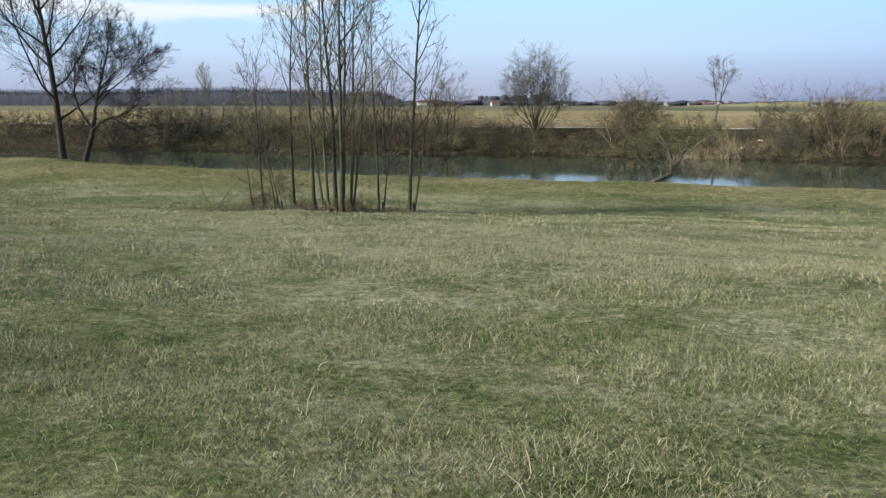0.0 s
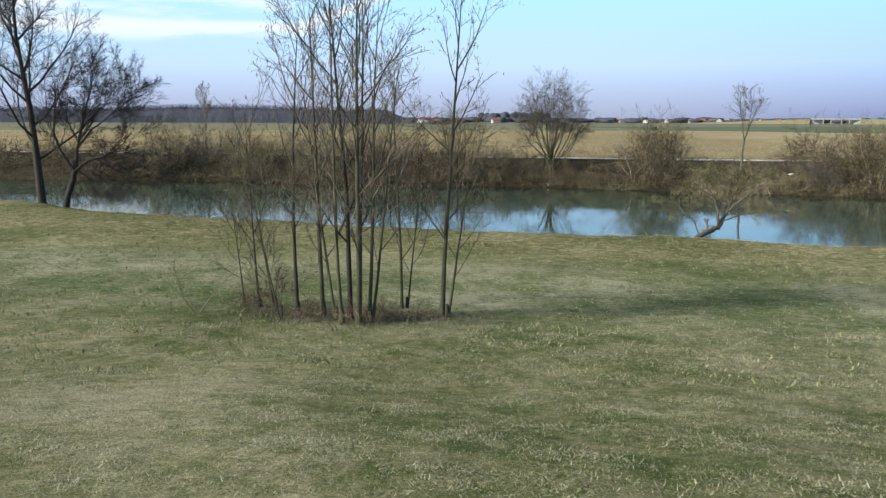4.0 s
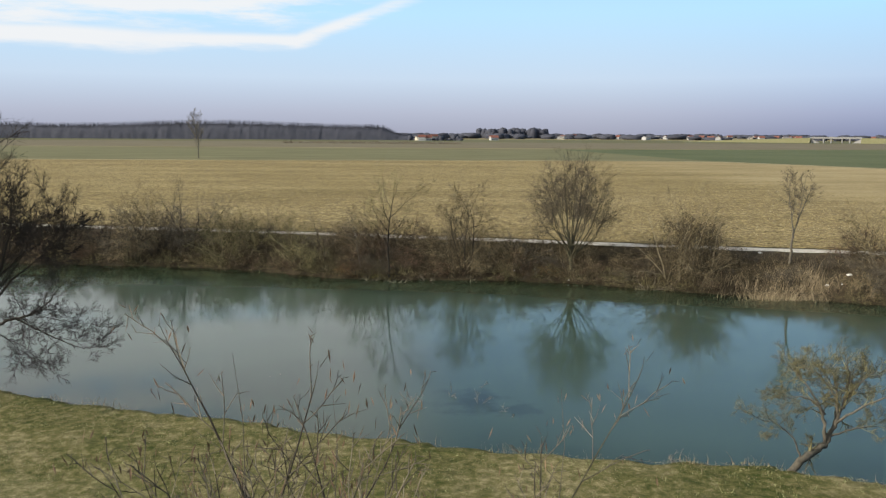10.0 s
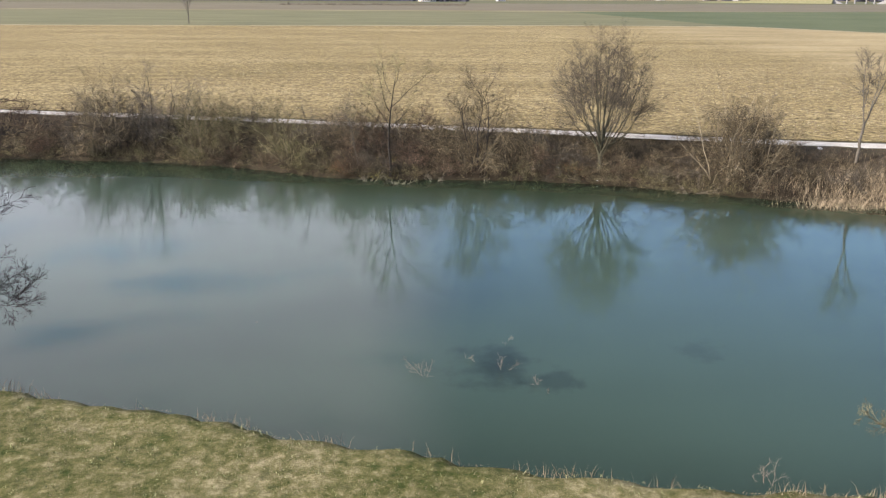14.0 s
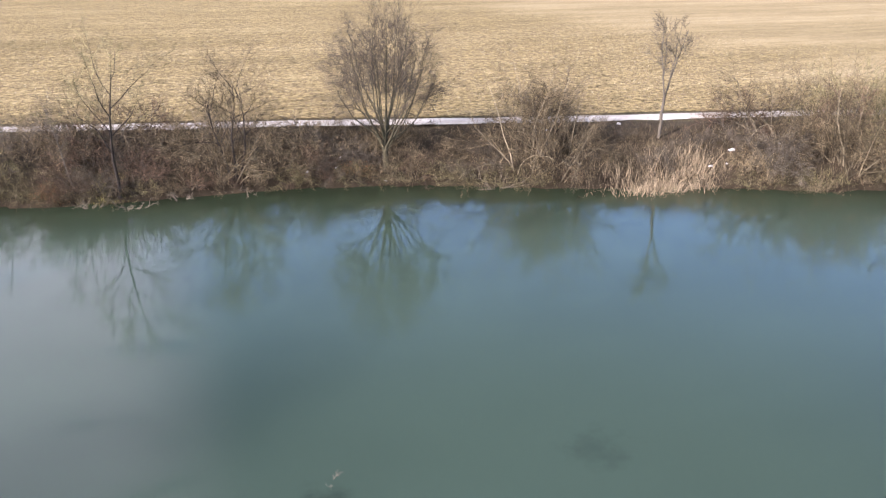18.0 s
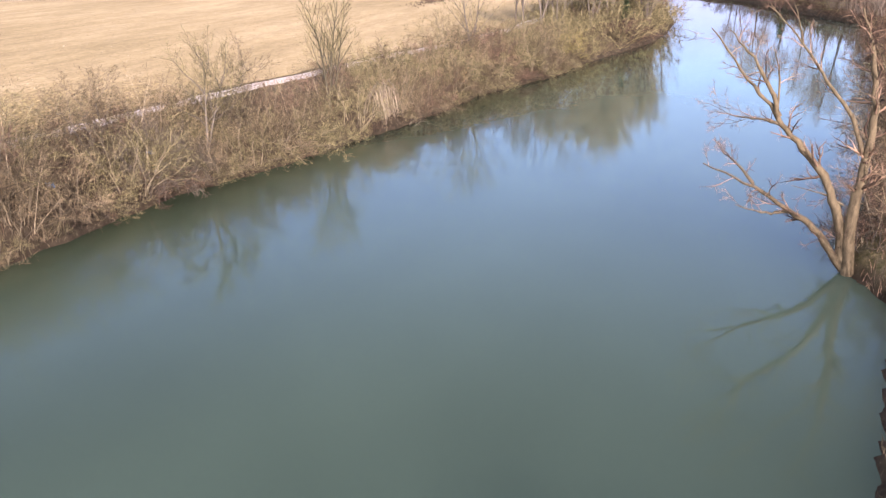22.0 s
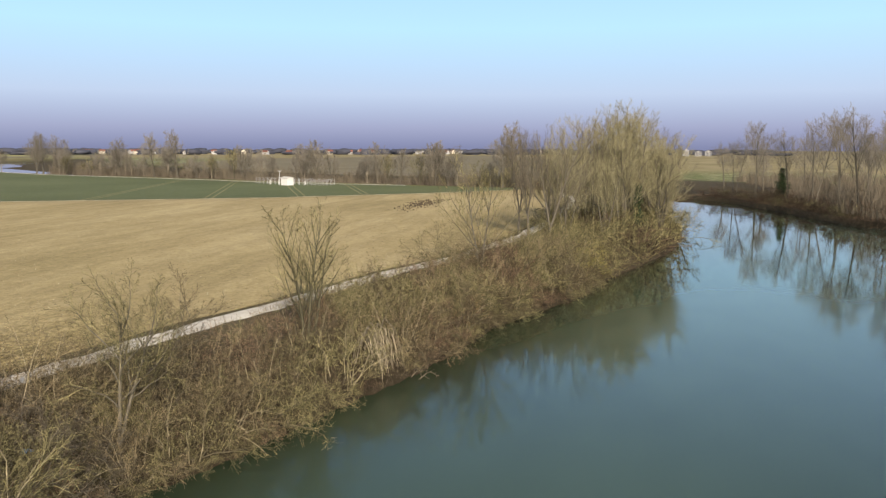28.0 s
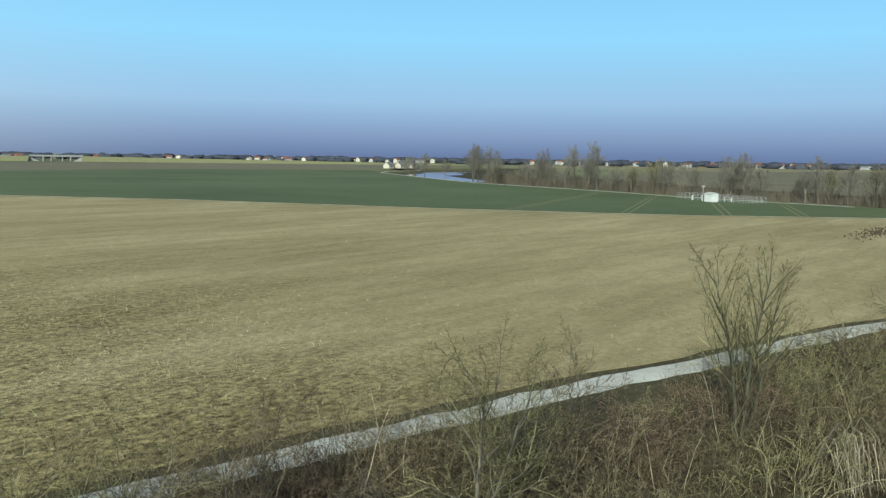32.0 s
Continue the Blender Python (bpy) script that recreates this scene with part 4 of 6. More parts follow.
tagged(new("distant_brush", far_mass[1].mesh("distant_brush", M_TWIG_RED)), "reddish brown brush along the distant banks", "brush", kind="stuff")


# ---- single trees ----
def custom_tree(name, seed, lines, twig_spec, bark, twig, twig_len=1.6, low=0.3, fan=(25, 70)):
    """A tree whose trunk and limbs follow drawn lines; side twigs grow from them by themselves."""
    rng = np.random.default_rng(seed)
    out, fine, tips = [], Wood(), []
    for i, (ctrl, r0, r1, kids) in enumerate(lines):
        ctrl = np.array(ctrl, float)
        t = np.linspace(0, 1, len(ctrl))
        s = np.linspace(0, 1, 4 * len(ctrl))
        pts = np.stack([np.interp(s, t, ctrl[:, k]) for k in range(3)], 1)
        pts[1:-1] = (pts[:-2] + 2 * pts[1:-1] + pts[2:]) / 4
        pts[1:-1] += rng.normal(0, 0.035, (len(pts) - 2, 3)) * min(1, r0 * 8)
        radii = np.linspace(r0, r1, len(pts)) * rng.uniform(0.92, 1.1, len(pts))
        w = Wood()
        w.tube(pts, radii, 8 if r0 > 0.07 else 6)
        out.append(("trunk" if i == 0 else "limb", w.mesh(name + "_limb", bark)))
        for _ in range(kids):
            at = rng.uniform(low, 1.0) * (len(pts) - 1.01)
            k = int(at)
            q = pts[k] + (pts[k + 1] - pts[k]) * (at - k)
            way = pts[k + 1] - pts[k]
            way = way / np.linalg.norm(way)
            branch(rng, [fine] * 3, q, side_dir(rng, way, radians(rng.uniform(*fan)), rng.uniform(0, 6.28)), twig_len * rng.uniform(0.5, 1.2), max(radii[k] * 0.4, 0.012), 0, twig_spec, tips)
        tips.append((pts[-1], pts[-1] - pts[-2]))
    if fine.v:
        out.append(("crown", fine.mesh(name + "_crown", twig)))
    return out, tips


TWIGS = dict(levels=3, segs=(4, 3, 2), kids=(6, 4), start=(0.2, 0.2), angle=(40, 42), ratio=(0.5, 0.5), cone=(0.3, 0.3), wob=(0.14, 0.16, 0.16), lift=(0.35, 0.2, 0.1),
             sides=(4, 3, 3), taper=0.3, fork=0.5, thin=0.013, more=2)
SPARSE = dict(TWIGS, more=2, kids=(5, 4), thin=0.010, wob=(0.2, 0.2, 0.2), lift=(0.2, 0.1, 0.0))
SLIM = dict(levels=4, segs=(10, 6, 4, 2), kids=(14, 6, 3), start=(0.22, 0.2, 0.2), angle=(46, 40, 42), ratio=(0.25, 0.42, 0.45), cone=(0.35, 0.4, 0.3), wob=(0.015, 0.07, 0.1, 0.12),
            lift=(0.0, 0.4, 0.2, 0.0), sides=(7, 4, 3, 3), taper=0.16, fork=0.34, thin=0.009, belly=0.5, more=1)
UPRIGHT = dict(levels=4, segs=(7, 5, 3, 2), kids=(12, 7, 5), start=(0.2, 0.2, 0.15), angle=(34, 32, 34), ratio=(0.55, 0.42, 0.42), cone=(0.5, 0.4, 0.3), wob=(0.05, 0.07, 0.1, 0.12),
               lift=(0.1, 0.7, 0.4, 0.2), sides=(7, 4, 3, 3), taper=0.2, fork=0.38, thin=0.017, belly=0.3)
APPLE = dict(ROUND, thin=0.013, more=3, fork=0.36, kids=(9, 7, 6), start=(0.34, 0.2, 0.15), angle=(58, 45, 42), wob=(0.1, 0.17, 0.18, 0.18), lift=(0.05, 0.25, 0.2, 0.1), ratio=(0.55, 0.55, 0.5), cone=(0.3, 0.4, 0.4))
OAK = dict(ROUND, fork=0.32, more=3, kids=(13, 9, 6), start=(0.22, 0.2, 0.15), angle=(55, 42, 40), wob=(0.04, 0.09, 0.13, 0.14), lift=(0.05, 0.45, 0.3, 0.15), ratio=(0.55, 0.5, 0.5), belly=0.3, thin=0.018)

# the coppice clump on the meadow
clump = [(-3.25, 25.9, 9.9, 0.085, (0.02, 0.0)), (-3.55, 26.7, 10.4, 0.08, (-0.01, 0.03)), (-3.7, 26.2, 9.4, 0.06, (-0.05, 0.0)), (-3.05, 26.5, 9.0, 0.06, (0.06, 0.02)),
         (-3.35, 27.1, 9.8, 0.07, (0.03, 0.04)), (-2.95, 26.1, 7.2, 0.045, (0.1, -0.03)), (-3.9, 26.6, 7.6, 0.05, (-0.1, 0.04)), (-5.05, 27.4, 8.8, 0.06, (-0.02, 0.0)),
         (-4.3, 27.0, 9.2, 0.075, (-0.05, 0.02)), (-2.35, 29.4, 8.2, 0.055, (0.03, 0.0)), (-2.2, 29.5, 5.4, 0.035, (0.1, 0.05)), (-1.15, 27.6, 9.9, 0.08, (0.015, 0.0)),
         (-1.02, 27.5, 5.6, 0.045, (0.14, 0.05)), (-6.3, 28.4, 6.0, 0.04, (-0.06, 0.0)), (-5.85, 28.4, 5.0, 0.035, (-0.16, 0.0)), (-6.75, 28.5, 4.2, 0.028, (-0.08, 0.03)),
         (-5.3, 26.5, 3.4, 0.022, (-0.14, -0.06))]
for i, (x, y, h, r, (tx, ty)) in enumerate(clump):
    h, r = h * 0.88, r * 0.95
    spec = SLIM if h > 6 else dict(SLIM, kids=(10, 6, 3), ratio=(0.34, 0.42, 0.4))
    parts, tips = tree_meshes("coppice_tree", 300 + i, h, r, spec, M_BARK_DARK if i % 3 == 1 else M_BARK_OLIVE, M_TWIG_GREY, ((0, 0, tx, ty),), each_limb=h > 6)
    ob = plant("coppice_tree", (x, y, gz(x, y)), parts, "slender leafless tree of the coppice clump with dry pods" if h > 6 else "thin leafless sapling beside the coppice clump",
               "tree", "trees of the coppice clump")
    high = [t for t in tips if t[0][2] > h * 0.35]
    if h > 5 and high:
        part("pod_cluster", leaf_mesh("pod_cluster", high, np.random.default_rng(i), M_POD, int(34 * h), 0.14, 0.010, 1.0, 0.12), ob)["kind"] = "stuff"
parts, _ = shrub_meshes("sapling", 9, 2.1, 0.25, 3, M_TWIG_BROWN, M_BARK_GREY, kids=(4, 2), arch=0.0, thin=0.006)
plant("sapling", (-7.75, 27.3, gz(-7.75, 27.3)), parts, "small leafless sapling with a dry tuft at its foot", "sapling")
for i, (x, y, s) in enumerate([(-5.75, 28.3, 0.5), (-3.2, 26.0, 0.42), (-2.6, 26.6, 0.4), (-4.6, 26.9, 0.32), (-1.7, 27.6, 0.3)]):
    plant("brush_tangle", (x, y, gz(x, y)), SHRUBS[7] if i else SHRUBS[1], "low tangle of dry brush at the foot of the coppice", "brush", "brush under the coppice", i * 1.3, s)

# the pair of trees on the near bank
parts, _ = tree_meshes("bank_tree", 41, 14.5, 0.30, dict(OAK, kids=(14, 10, 7), thin=0.020, more=5), M_BARK_DARK, M_TWIG_DARK, ((0, 0, 0.0, 0.0),), each_limb=True)
plant("bank_tree", (-29.6, 63.4, 1.5), parts, "large dark leafless tree at the water's edge", "tree", "pair of trees on the bank")
lean_lines = [([(0, 0, -0.3), (0.35, 0, 1.0), (0.8, 0, 2.2), (1.05, 0, 3.1)], 0.27, 0.22, 0), ([(1.05, 0, 3.0), (1.2, 0.3, 4.6), (1.6, 0.5, 6.6), (2.4, 0.7, 9.2), (2.6, 0.8, 11.2)], 0.17, 0.03, 22),
              ([(1.05, 0, 3.0), (0.3, -0.4, 4.4), (-0.2, -0.6, 6.0), (0.2, -0.9, 8.2), (0.5, -1.0, 10.2)], 0.14, 0.025, 20), ([(1.05, 0, 3.0), (2.2, -0.3, 3.8), (3.8, -0.5, 4.2), (5.2, -0.7, 5.0), (6.4, -0.8, 6.6)], 0.12, 0.02, 16),
              ([(3.0, -0.4, 4.0), (4.4, -0.2, 3.2), (5.8, 0.0, 2.4), (7.0, 0.2, 1.9)], 0.07, 0.015, 9), ([(1.3, 0.3, 5.0), (2.4, 0.6, 6.4), (4.0, 1.0, 7.6), (5.2, 1.3, 9.4)], 0.1, 0.02, 16),
              ([(1.2, 0.1, 3.1), (1.9, 0.6, 2.4), (2.9, 1.1, 1.7)], 0.06, 0.015, 6), ([(1.5, 0.5, 6.4), (3.2, 0.3, 8.0), (4.6, 0.1, 8.8)], 0.08, 0.02, 9)]
parts, _ = custom_tree("leaning_tree", 42, lean_lines, dict(TWIGS, kids=(7, 6), thin=0.016, more=5), M_BARK_DARK, M_TWIG_DARK, twig_len=2.8)
plant("leaning_tree", (-27.2, 61.6, 1.6), parts, "dark leafless tree leaning over the water, with low spreading limbs", "tree", "pair of trees on the bank", size=0.84)

# the crooked willow lying out over the water
lines = [([(0, 0, -0.3), (0.7, 0.3, 0.25), (1.5, 0.7, 0.5), (2.0, 1.0, 0.7)], 0.17, 0.14, 3), ([(2.0, 1.0, 0.7), (2.5, 1.3, 1.5), (3.0, 1.6, 2.2), (3.3, 1.9, 3.3), (3.2, 2.0, 4.2)], 0.12, 0.03, 14),
         ([(1.9, 0.95, 0.7), (1.9, 1.0, 1.6), (1.7, 1.1, 2.4), (1.0, 1.2, 2.8), (0.2, 1.3, 2.6)], 0.10, 0.025, 14), ([(2.7, 1.4, 1.8), (2.5, 1.6, 2.8), (1.9, 1.9, 3.6), (1.2, 2.1, 3.9)], 0.06, 0.02, 11),
         ([(3.1, 1.7, 2.6), (3.9, 1.9, 3.3), (4.6, 2.1, 3.7)], 0.05, 0.015, 10), ([(0.6, 0.3, 0.3), (0.4, 0.5, 1.1), (-0.3, 0.8, 1.7), (-1.0, 1.0, 1.8)], 0.05, 0.012, 9),
         ([(2.2, 1.1, 1.0), (3.2, 1.0, 1.4), (4.2, 1.0, 1.5)], 0.05, 0.015, 8), ([(2.6, 1.4, 1.7), (3.0, 2.3, 2.5), (3.3, 3.3, 3.1), (3.3, 4.2, 3.3)], 0.08, 0.02, 14),
         ([(1.9, 1.1, 2.0), (1.7, 2.2, 2.8), (1.5, 3.2, 3.2), (1.6, 4.0, 3.2)], 0.06, 0.018, 12), ([(3.0, 1.6, 2.3), (4.0, 2.6, 2.9), (4.7, 3.4, 3.0)], 0.06, 0.015, 11), ([(2.5, 1.3, 1.5), (3.4, 0.6, 2.6), (4.0, -0.2, 3.3), (4.4, -0.6, 3.4)], 0.06, 0.015, 11)]
parts, _ = custom_tree("crooked_willow", 44, lines, dict(TWIGS, kids=(7, 6), wob=(0.2, 0.22, 0.22), more=4, thin=0.0085, lift=(0.1, -0.02, -0.05)), M_BARK_GREY, M_TWIG_OLIVE, twig_len=1.2)
plant("crooked_willow", (12.9, 51.7, 0.85), parts, "crooked olive willow lying out from the bank over the water", "tree")

# the dead tree at the water's edge
lines = [([(-0.1, -0.2, -0.4), (0.0, 0.1, 3.0), (0.0, -0.1, 5.6), (-0.2, -0.1, 8.5), (0.0, 0.4, 11.4), (0.3, 1.1, 13.3)], 0.36, 0.04, 26),
         ([(0.1, 0.0, 0.1), (0.2, 0.6, 2.8), (0.5, 1.3, 4.6), (0.9, 2.4, 6.0), (1.3, 3.8, 7.4), (1.4, 4.4, 8.3), (1.8, 5.9, 9.9), (2.2, 7.7, 12.1)], 0.30, 0.03, 14),
         ([(0.1, 0.1, 0.2), (0.4, 1.6, 2.2), (0.7, 3.0, 3.0), (1.2, 4.8, 4.1), (2.0, 7.4, 5.0)], 0.24, 0.03, 9), ([(0.7, 3.0, 2.9), (0.9, 4.1, 2.7), (1.2, 5.6, 3.0)], 0.10, 0.02, 3),
         ([(1.2, 4.8, 4.1), (1.6, 5.5, 5.0), (2.0, 6.8, 6.0)], 0.10, 0.02, 7), ([(1.3, 4.0, 7.8), (1.2, 4.5, 9.1), (1.3, 5.6, 10.8), (1.6, 6.9, 12.1)], 0.15, 0.025, 10),
         ([(1.2, 3.8, 7.4), (1.7, 4.7, 7.6), (2.2, 6.0, 7.6), (2.6, 7.1, 7.8)], 0.09, 0.015, 8), ([(1.3, 4.1, 8.0), (1.4, 4.2, 9.9), (1.6, 4.7, 11.4)], 0.07, 0.015, 5),
         ([(0.0, 0.1, 6.3), (0.1, 0.7, 8.1), (0.4, 2.0, 9.5), (0.7, 3.5, 11.6), (1.1, 5.1, 13.3)], 0.13, 0.025, 9), ([(0.7, 3.5, 11.6), (0.8, 3.8, 12.7), (0.9, 4.2, 13.7)], 0.06, 0.015, 5),
         ([(0.2, 0.5, 3.6), (0.4, 1.5, 4.1), (0.9, 3.0, 4.3)], 0.06, 0.012, 4)]
parts, _ = custom_tree("dead_tree", 45, lines, SPARSE, M_BARK_DEAD, M_TWIG_RED, twig_len=1.5)
plant("dead_tree", (47.6, 43.3, 0.1), parts, "weathered half-dead tree with bare limbs reaching over the river", "tree")

# the trees of the far bank
rng = np.random.default_rng(51)
lines = [([(0, 0, -0.3), (0.05, 0, 0.9), (0.0, 0.05, 1.9), (0.1, 0.0, 3.2)], 0.23, 0.15, 0)]
for i in range(24):
    turn, up = i * 2.4, radians(-24 + 106 * (i + 0.5) / 24)
    reach = rng.uniform(0.9, 1.06)
    end = np.array((3.9 * reach * math.cos(up) * math.cos(turn), 3.9 * reach * math.cos(up) * math.sin(turn), 7.0 + 3.7 * reach * math.sin(up)))
    foot = np.array((0.06 * math.cos(turn), 0.06 * math.sin(turn), rng.uniform(0.9, 3.2)))
    bow = (foot + end) / 2 + np.array((math.cos(turn), math.sin(turn), -1.1)) * (0.4 if up < 1.0 else 0.1)
    lines.append(([foot, foot * 0.5 + bow * 0.5 + rng.normal(0, 0.06, 3), bow, bow * 0.5 + end * 0.5 + rng.normal(0, 0.12, 3), end], rng.uniform(0.05, 0.085), 0.013, 13))
parts, _ = custom_tree("round_tree", 51, lines, dict(TWIGS, kids=(7, 5), thin=0.0085, more=2, lift=(0.02, 0.0, 0.0), angle=(36, 38), wob=(0.11, 0.14, 0.15)), M_BARK_OLIVE, M_TWIG_UMBER, twig_len=2.2, low=0.4, fan=(20, 62))
plant("round_tree", (11.35, 100.6, gz(11.35, 100.6)), parts, "round-crowned leafless tree with several stems by the track", "tree")
lines = [([(0, 0, -0.3), (0.0, 0, 1.2), (0.05, 0, 2.4), (0.15, 0.0, 3.1)], 0.13, 0.10, 0), ([(0.15, 0, 3.0), (0.7, 0.2, 4.6), (1.4, 0.3, 6.4), (2.0, 0.4, 8.0)], 0.075, 0.02, 11),
         ([(0.12, 0, 2.9), (-0.25, -0.2, 4.6), (-0.6, -0.3, 6.3), (-0.7, -0.4, 8.2)], 0.075, 0.02, 10), ([(0.4, 0.1, 3.8), (0.6, -0.2, 5.8), (0.8, -0.5, 8.6)], 0.05, 0.015, 9),
         ([(-0.15, -0.1, 4.2), (0.3, 0.5, 6.2), (0.4, 0.9, 8.2)], 0.04, 0.012, 8)]
parts, _ = custom_tree("bare_tree", 52, lines, dict(TWIGS, kids=(6, 4), thin=0.013), M_BARK_GREY, M_TWIG_GREY, twig_len=1.5)
plant("bare_tree", (32.3, 97.1, gz(32.3, 97.1)), parts, "tall thin pale tree with a forked narrow crown", "tree")
for name, seed, x, y, h, r, spec, bark, twig, stems, label in [
    ("crooked_tree", 53, -7.25, 100.9, 8.6, 0.12, dict(APPLE, thin=0.016), M_BARK_DARK, M_TWIG_OLIVE, ((0, 0, 0, 0),), "crooked leafless tree with a spreading crown on the bank"),
    ("crooked_tree", 54, 0.55, 101.4, 7.6, 0.11, dict(APPLE, thin=0.016, start=(0.3, 0.25, 0.15)), M_BARK_DARK, M_TWIG_BROWN, ((0, 0, 0.05, 0), (0.2, 0.1, 0.35, 0.1), (-0.2, 0, -0.3, 0)), "crooked dark leafless tree with twisted limbs"),
    ("slim_tree", 55, -10.2, 102.3, 6.0, 0.06, SLIM, M_BARK_GREY, M_TWIG_GREY, ((0, 0, -0.22, 0),), "slim leafless tree leaning a little on the bank"),
    ("willow_sapling", 56, 22.6, 97.6, 4.6, 0.05, APPLE, M_BARK_GREY, M_TWIG_BROWN, ((0, 0, 0, 0), (0.15, 0, 0.2, 0.1), (-0.2, 0, -0.15, 0)), "young leafless willow among the shrubs"),
    ("fan_tree", 57, 76.3, 81.5, 9.4, 0.14, dict(UPRIGHT, angle=(44, 40, 40), kids=(12, 7, 5), ratio=(0.42, 0.45, 0.45), lift=(0.1, 0.5, 0.3, 0.1), start=(0.28, 0.2, 0.15), more=2, thin=0.014), M_BARK_OLIVE, M_TWIG_OLIVE, ((0, 0, 0.2, -0.12), (0.15, 0.1, 0.36, -0.22), (-0.1, 0, 0.05, 0.02)), "upright fan-crowned leafless tree by the track"),
    ("bank_sapling", 58, 59.3, 85.3, 6.8, 0.13, dict(APPLE, kids=(9, 8, 6), start=(0.3, 0.2, 0.15), angle=(46, 42, 42), more=4), M_BARK_GREY, M_TWIG_OLIVE, ((0, 0, 0.3, 0.12), (0.15, 0, 0.05, 0.05)), "pale leaning tree over arching willow bushes"),
    ("pale_tree", 59, 107.4, 73.6, 10.8, 0.13, dict(UPRIGHT, angle=(50, 42, 40), kids=(12, 8, 5), more=3), M_BARK_GREY, M_TWIG_OLIVE, ((0, 0, -0.1, 0), (0.2, 0, 0.12, 0)), "pale-barked leafless tree rising from the thicket"),
    ("bank_sapling", 60, 52.3, 89.4, 5.6, 0.05, APPLE, M_BARK_GREY, M_TWIG_BROWN, ((0, 0, 0, 0), (0.2, 0, 0.3, 0.1), (-0.2, 0, -0.35, 0)), "small pale leafless tree on the bank"),
    ("bank_sapling", 61, 66.0, 86.4, 5.0, 0.05, APPLE, M_BARK_GREY, M_TWIG_BROWN, ((0, 0, 0.05, 0),), "small slim leafless tree on the bank"),
    ("bank_sapling", 62, 44.5, 91.0, 4.4, 0.05, APPLE, M_BARK_GREY, M_TWIG_RED, ((0, 0, 0, 0), (0.1, 0, 0.2, 0)), "small leafless tree among brambles")]:
    parts, _ = tree_meshes(name, seed, h, r, spec, bark, twig, stems, each_limb=True)
    plant(name, (x, y, gz(x, y)), parts, label, "tree")

# the stand of tall willows
WILLOW = [tree_meshes("willow", 70 + i, 17, 0.24, dict(UPRIGHT, kids=(12, 9, 6), thin=0.019, fork=0.36, more=4, start=(0.16, 0.2, 0.12), angle=(42, 36, 36), lift=(0.1, 0.55, 0.45, 0.3), ratio=(0.46, 0.44, 0.44)), M_BARK_GREY, M_TWIG_WILLOW,
                      ((0, 0, 0, 0), (0.5, 0.2, 0.16, 0.05), (-0.5, 0.1, -0.18, 0.03), (0.1, -0.5, 0.0, -0.16)), each_limb=True)[0] for i in range(3)]
POPLAR = [tree_meshes("poplar", 80 + i, 15, 0.2, dict(UPRIGHT, kids=(11, 8, 5), thin=0.016, fork=0.34), M_BARK_GREY, M_TWIG_GREY, ((0, 0, 0.04, 0), (0.4, 0, -0.08, 0.06)), each_limb=True)[0] for i in range(2)]
for i, (x, y, s, k) in enumerate([(158, 69, 0.9, 0), (163, 63, 1.05, 1), (166, 56, 1.15, 2), (161, 57, 0.98, 0), (170, 61, 1.12, 1), (174, 55, 1.1, 2), (168, 50.5, 0.95, 0), (178, 50, 1.0, 1), (186, 56, 1.05, 2),
                                  (153, 60, 0.7, 1), (150, 66, 0.75, 2), (194, 51, 0.9, 0)]):
    plant("willow", (x, y, gz(x, y)), WILLOW[k], "tall olive-yellow willow of the dense stand by the river", "tree", "stand of tall willows", i * 1.1, s * 0.92)
for i, (x, y, s) in enumerate([(147, 71.5, 0.85), (144, 68, 0.95), (153, 73.5, 0.9), (196, 46.5, 0.95), (206, 48, 1.0)]):
    plant("poplar", (x, y, gz(x, y)), POPLAR[i % 2], "pale-stemmed leafless poplar beside the willow stand", "tree", "stand of tall willows", i * 1.7, s)

# trees of the near bank downstream
GREYTREE = [tree_meshes("alder", 90 + i, 20, 0.2, dict(OAK, kids=(12, 8, 5), thin=0.028, angle=(44, 38, 38), start=(0.28, 0.2, 0.15), more=3), M_BARK_GREY, M_TWIG_HAZE, ((0, 0, 0.03, 0), (0.5, 0, 0.12, 0.05)), each_limb=True)[0] for i in range(3)]
for i, (x, y, s) in enumerate([(280, 13.5, 1.1), (262, 8, 0.9), (248, 5.5, 1.05), (236, 2.5, 1.1), (222, 2, 1.1), (211, -1.5, 1.1), (200, -4, 1.15), (190, -2, 1.1), (240, -10, 1.0), (215, -14, 1.1), (178, -2, 1.05), (292, 18, 0.8),
                               (150, 6, 0.9), (132, 10, 0.8), (300, -5, 0.8), (318, 4, 0.75), (335, 14, 0.7), (268, -14, 0.85), (252, -20, 0.9), (228, -24, 0.95), (310, -26, 0.8), (286, -20, 0.75), (296, 8, 0.6)]):
    plant("alder", (x, y, gz(x, y)), GREYTREE[i % 3], "tall grey leafless tree on the far reach of the bank", "tree", "trees of the downstream bank", i * 2.1, s)
for i, (x, y, s) in enumerate([(56, 36, 0.55), (62, 33.5, 0.62), (70, 31, 0.6), (52, 33, 0.5), (80, 27.5, 0.62), (95, 23, 0.65), (112, 17, 0.7)]):
    plant("bank_tree", (x, y, gz(x, y)), [POPLAR[0], GREYTREE[0], GREYTREE[2]][i % 3], "bushy leafless tree behind the dead tree", "tree", "trees of the downstream bank", i * 1.9, s * 0.75)
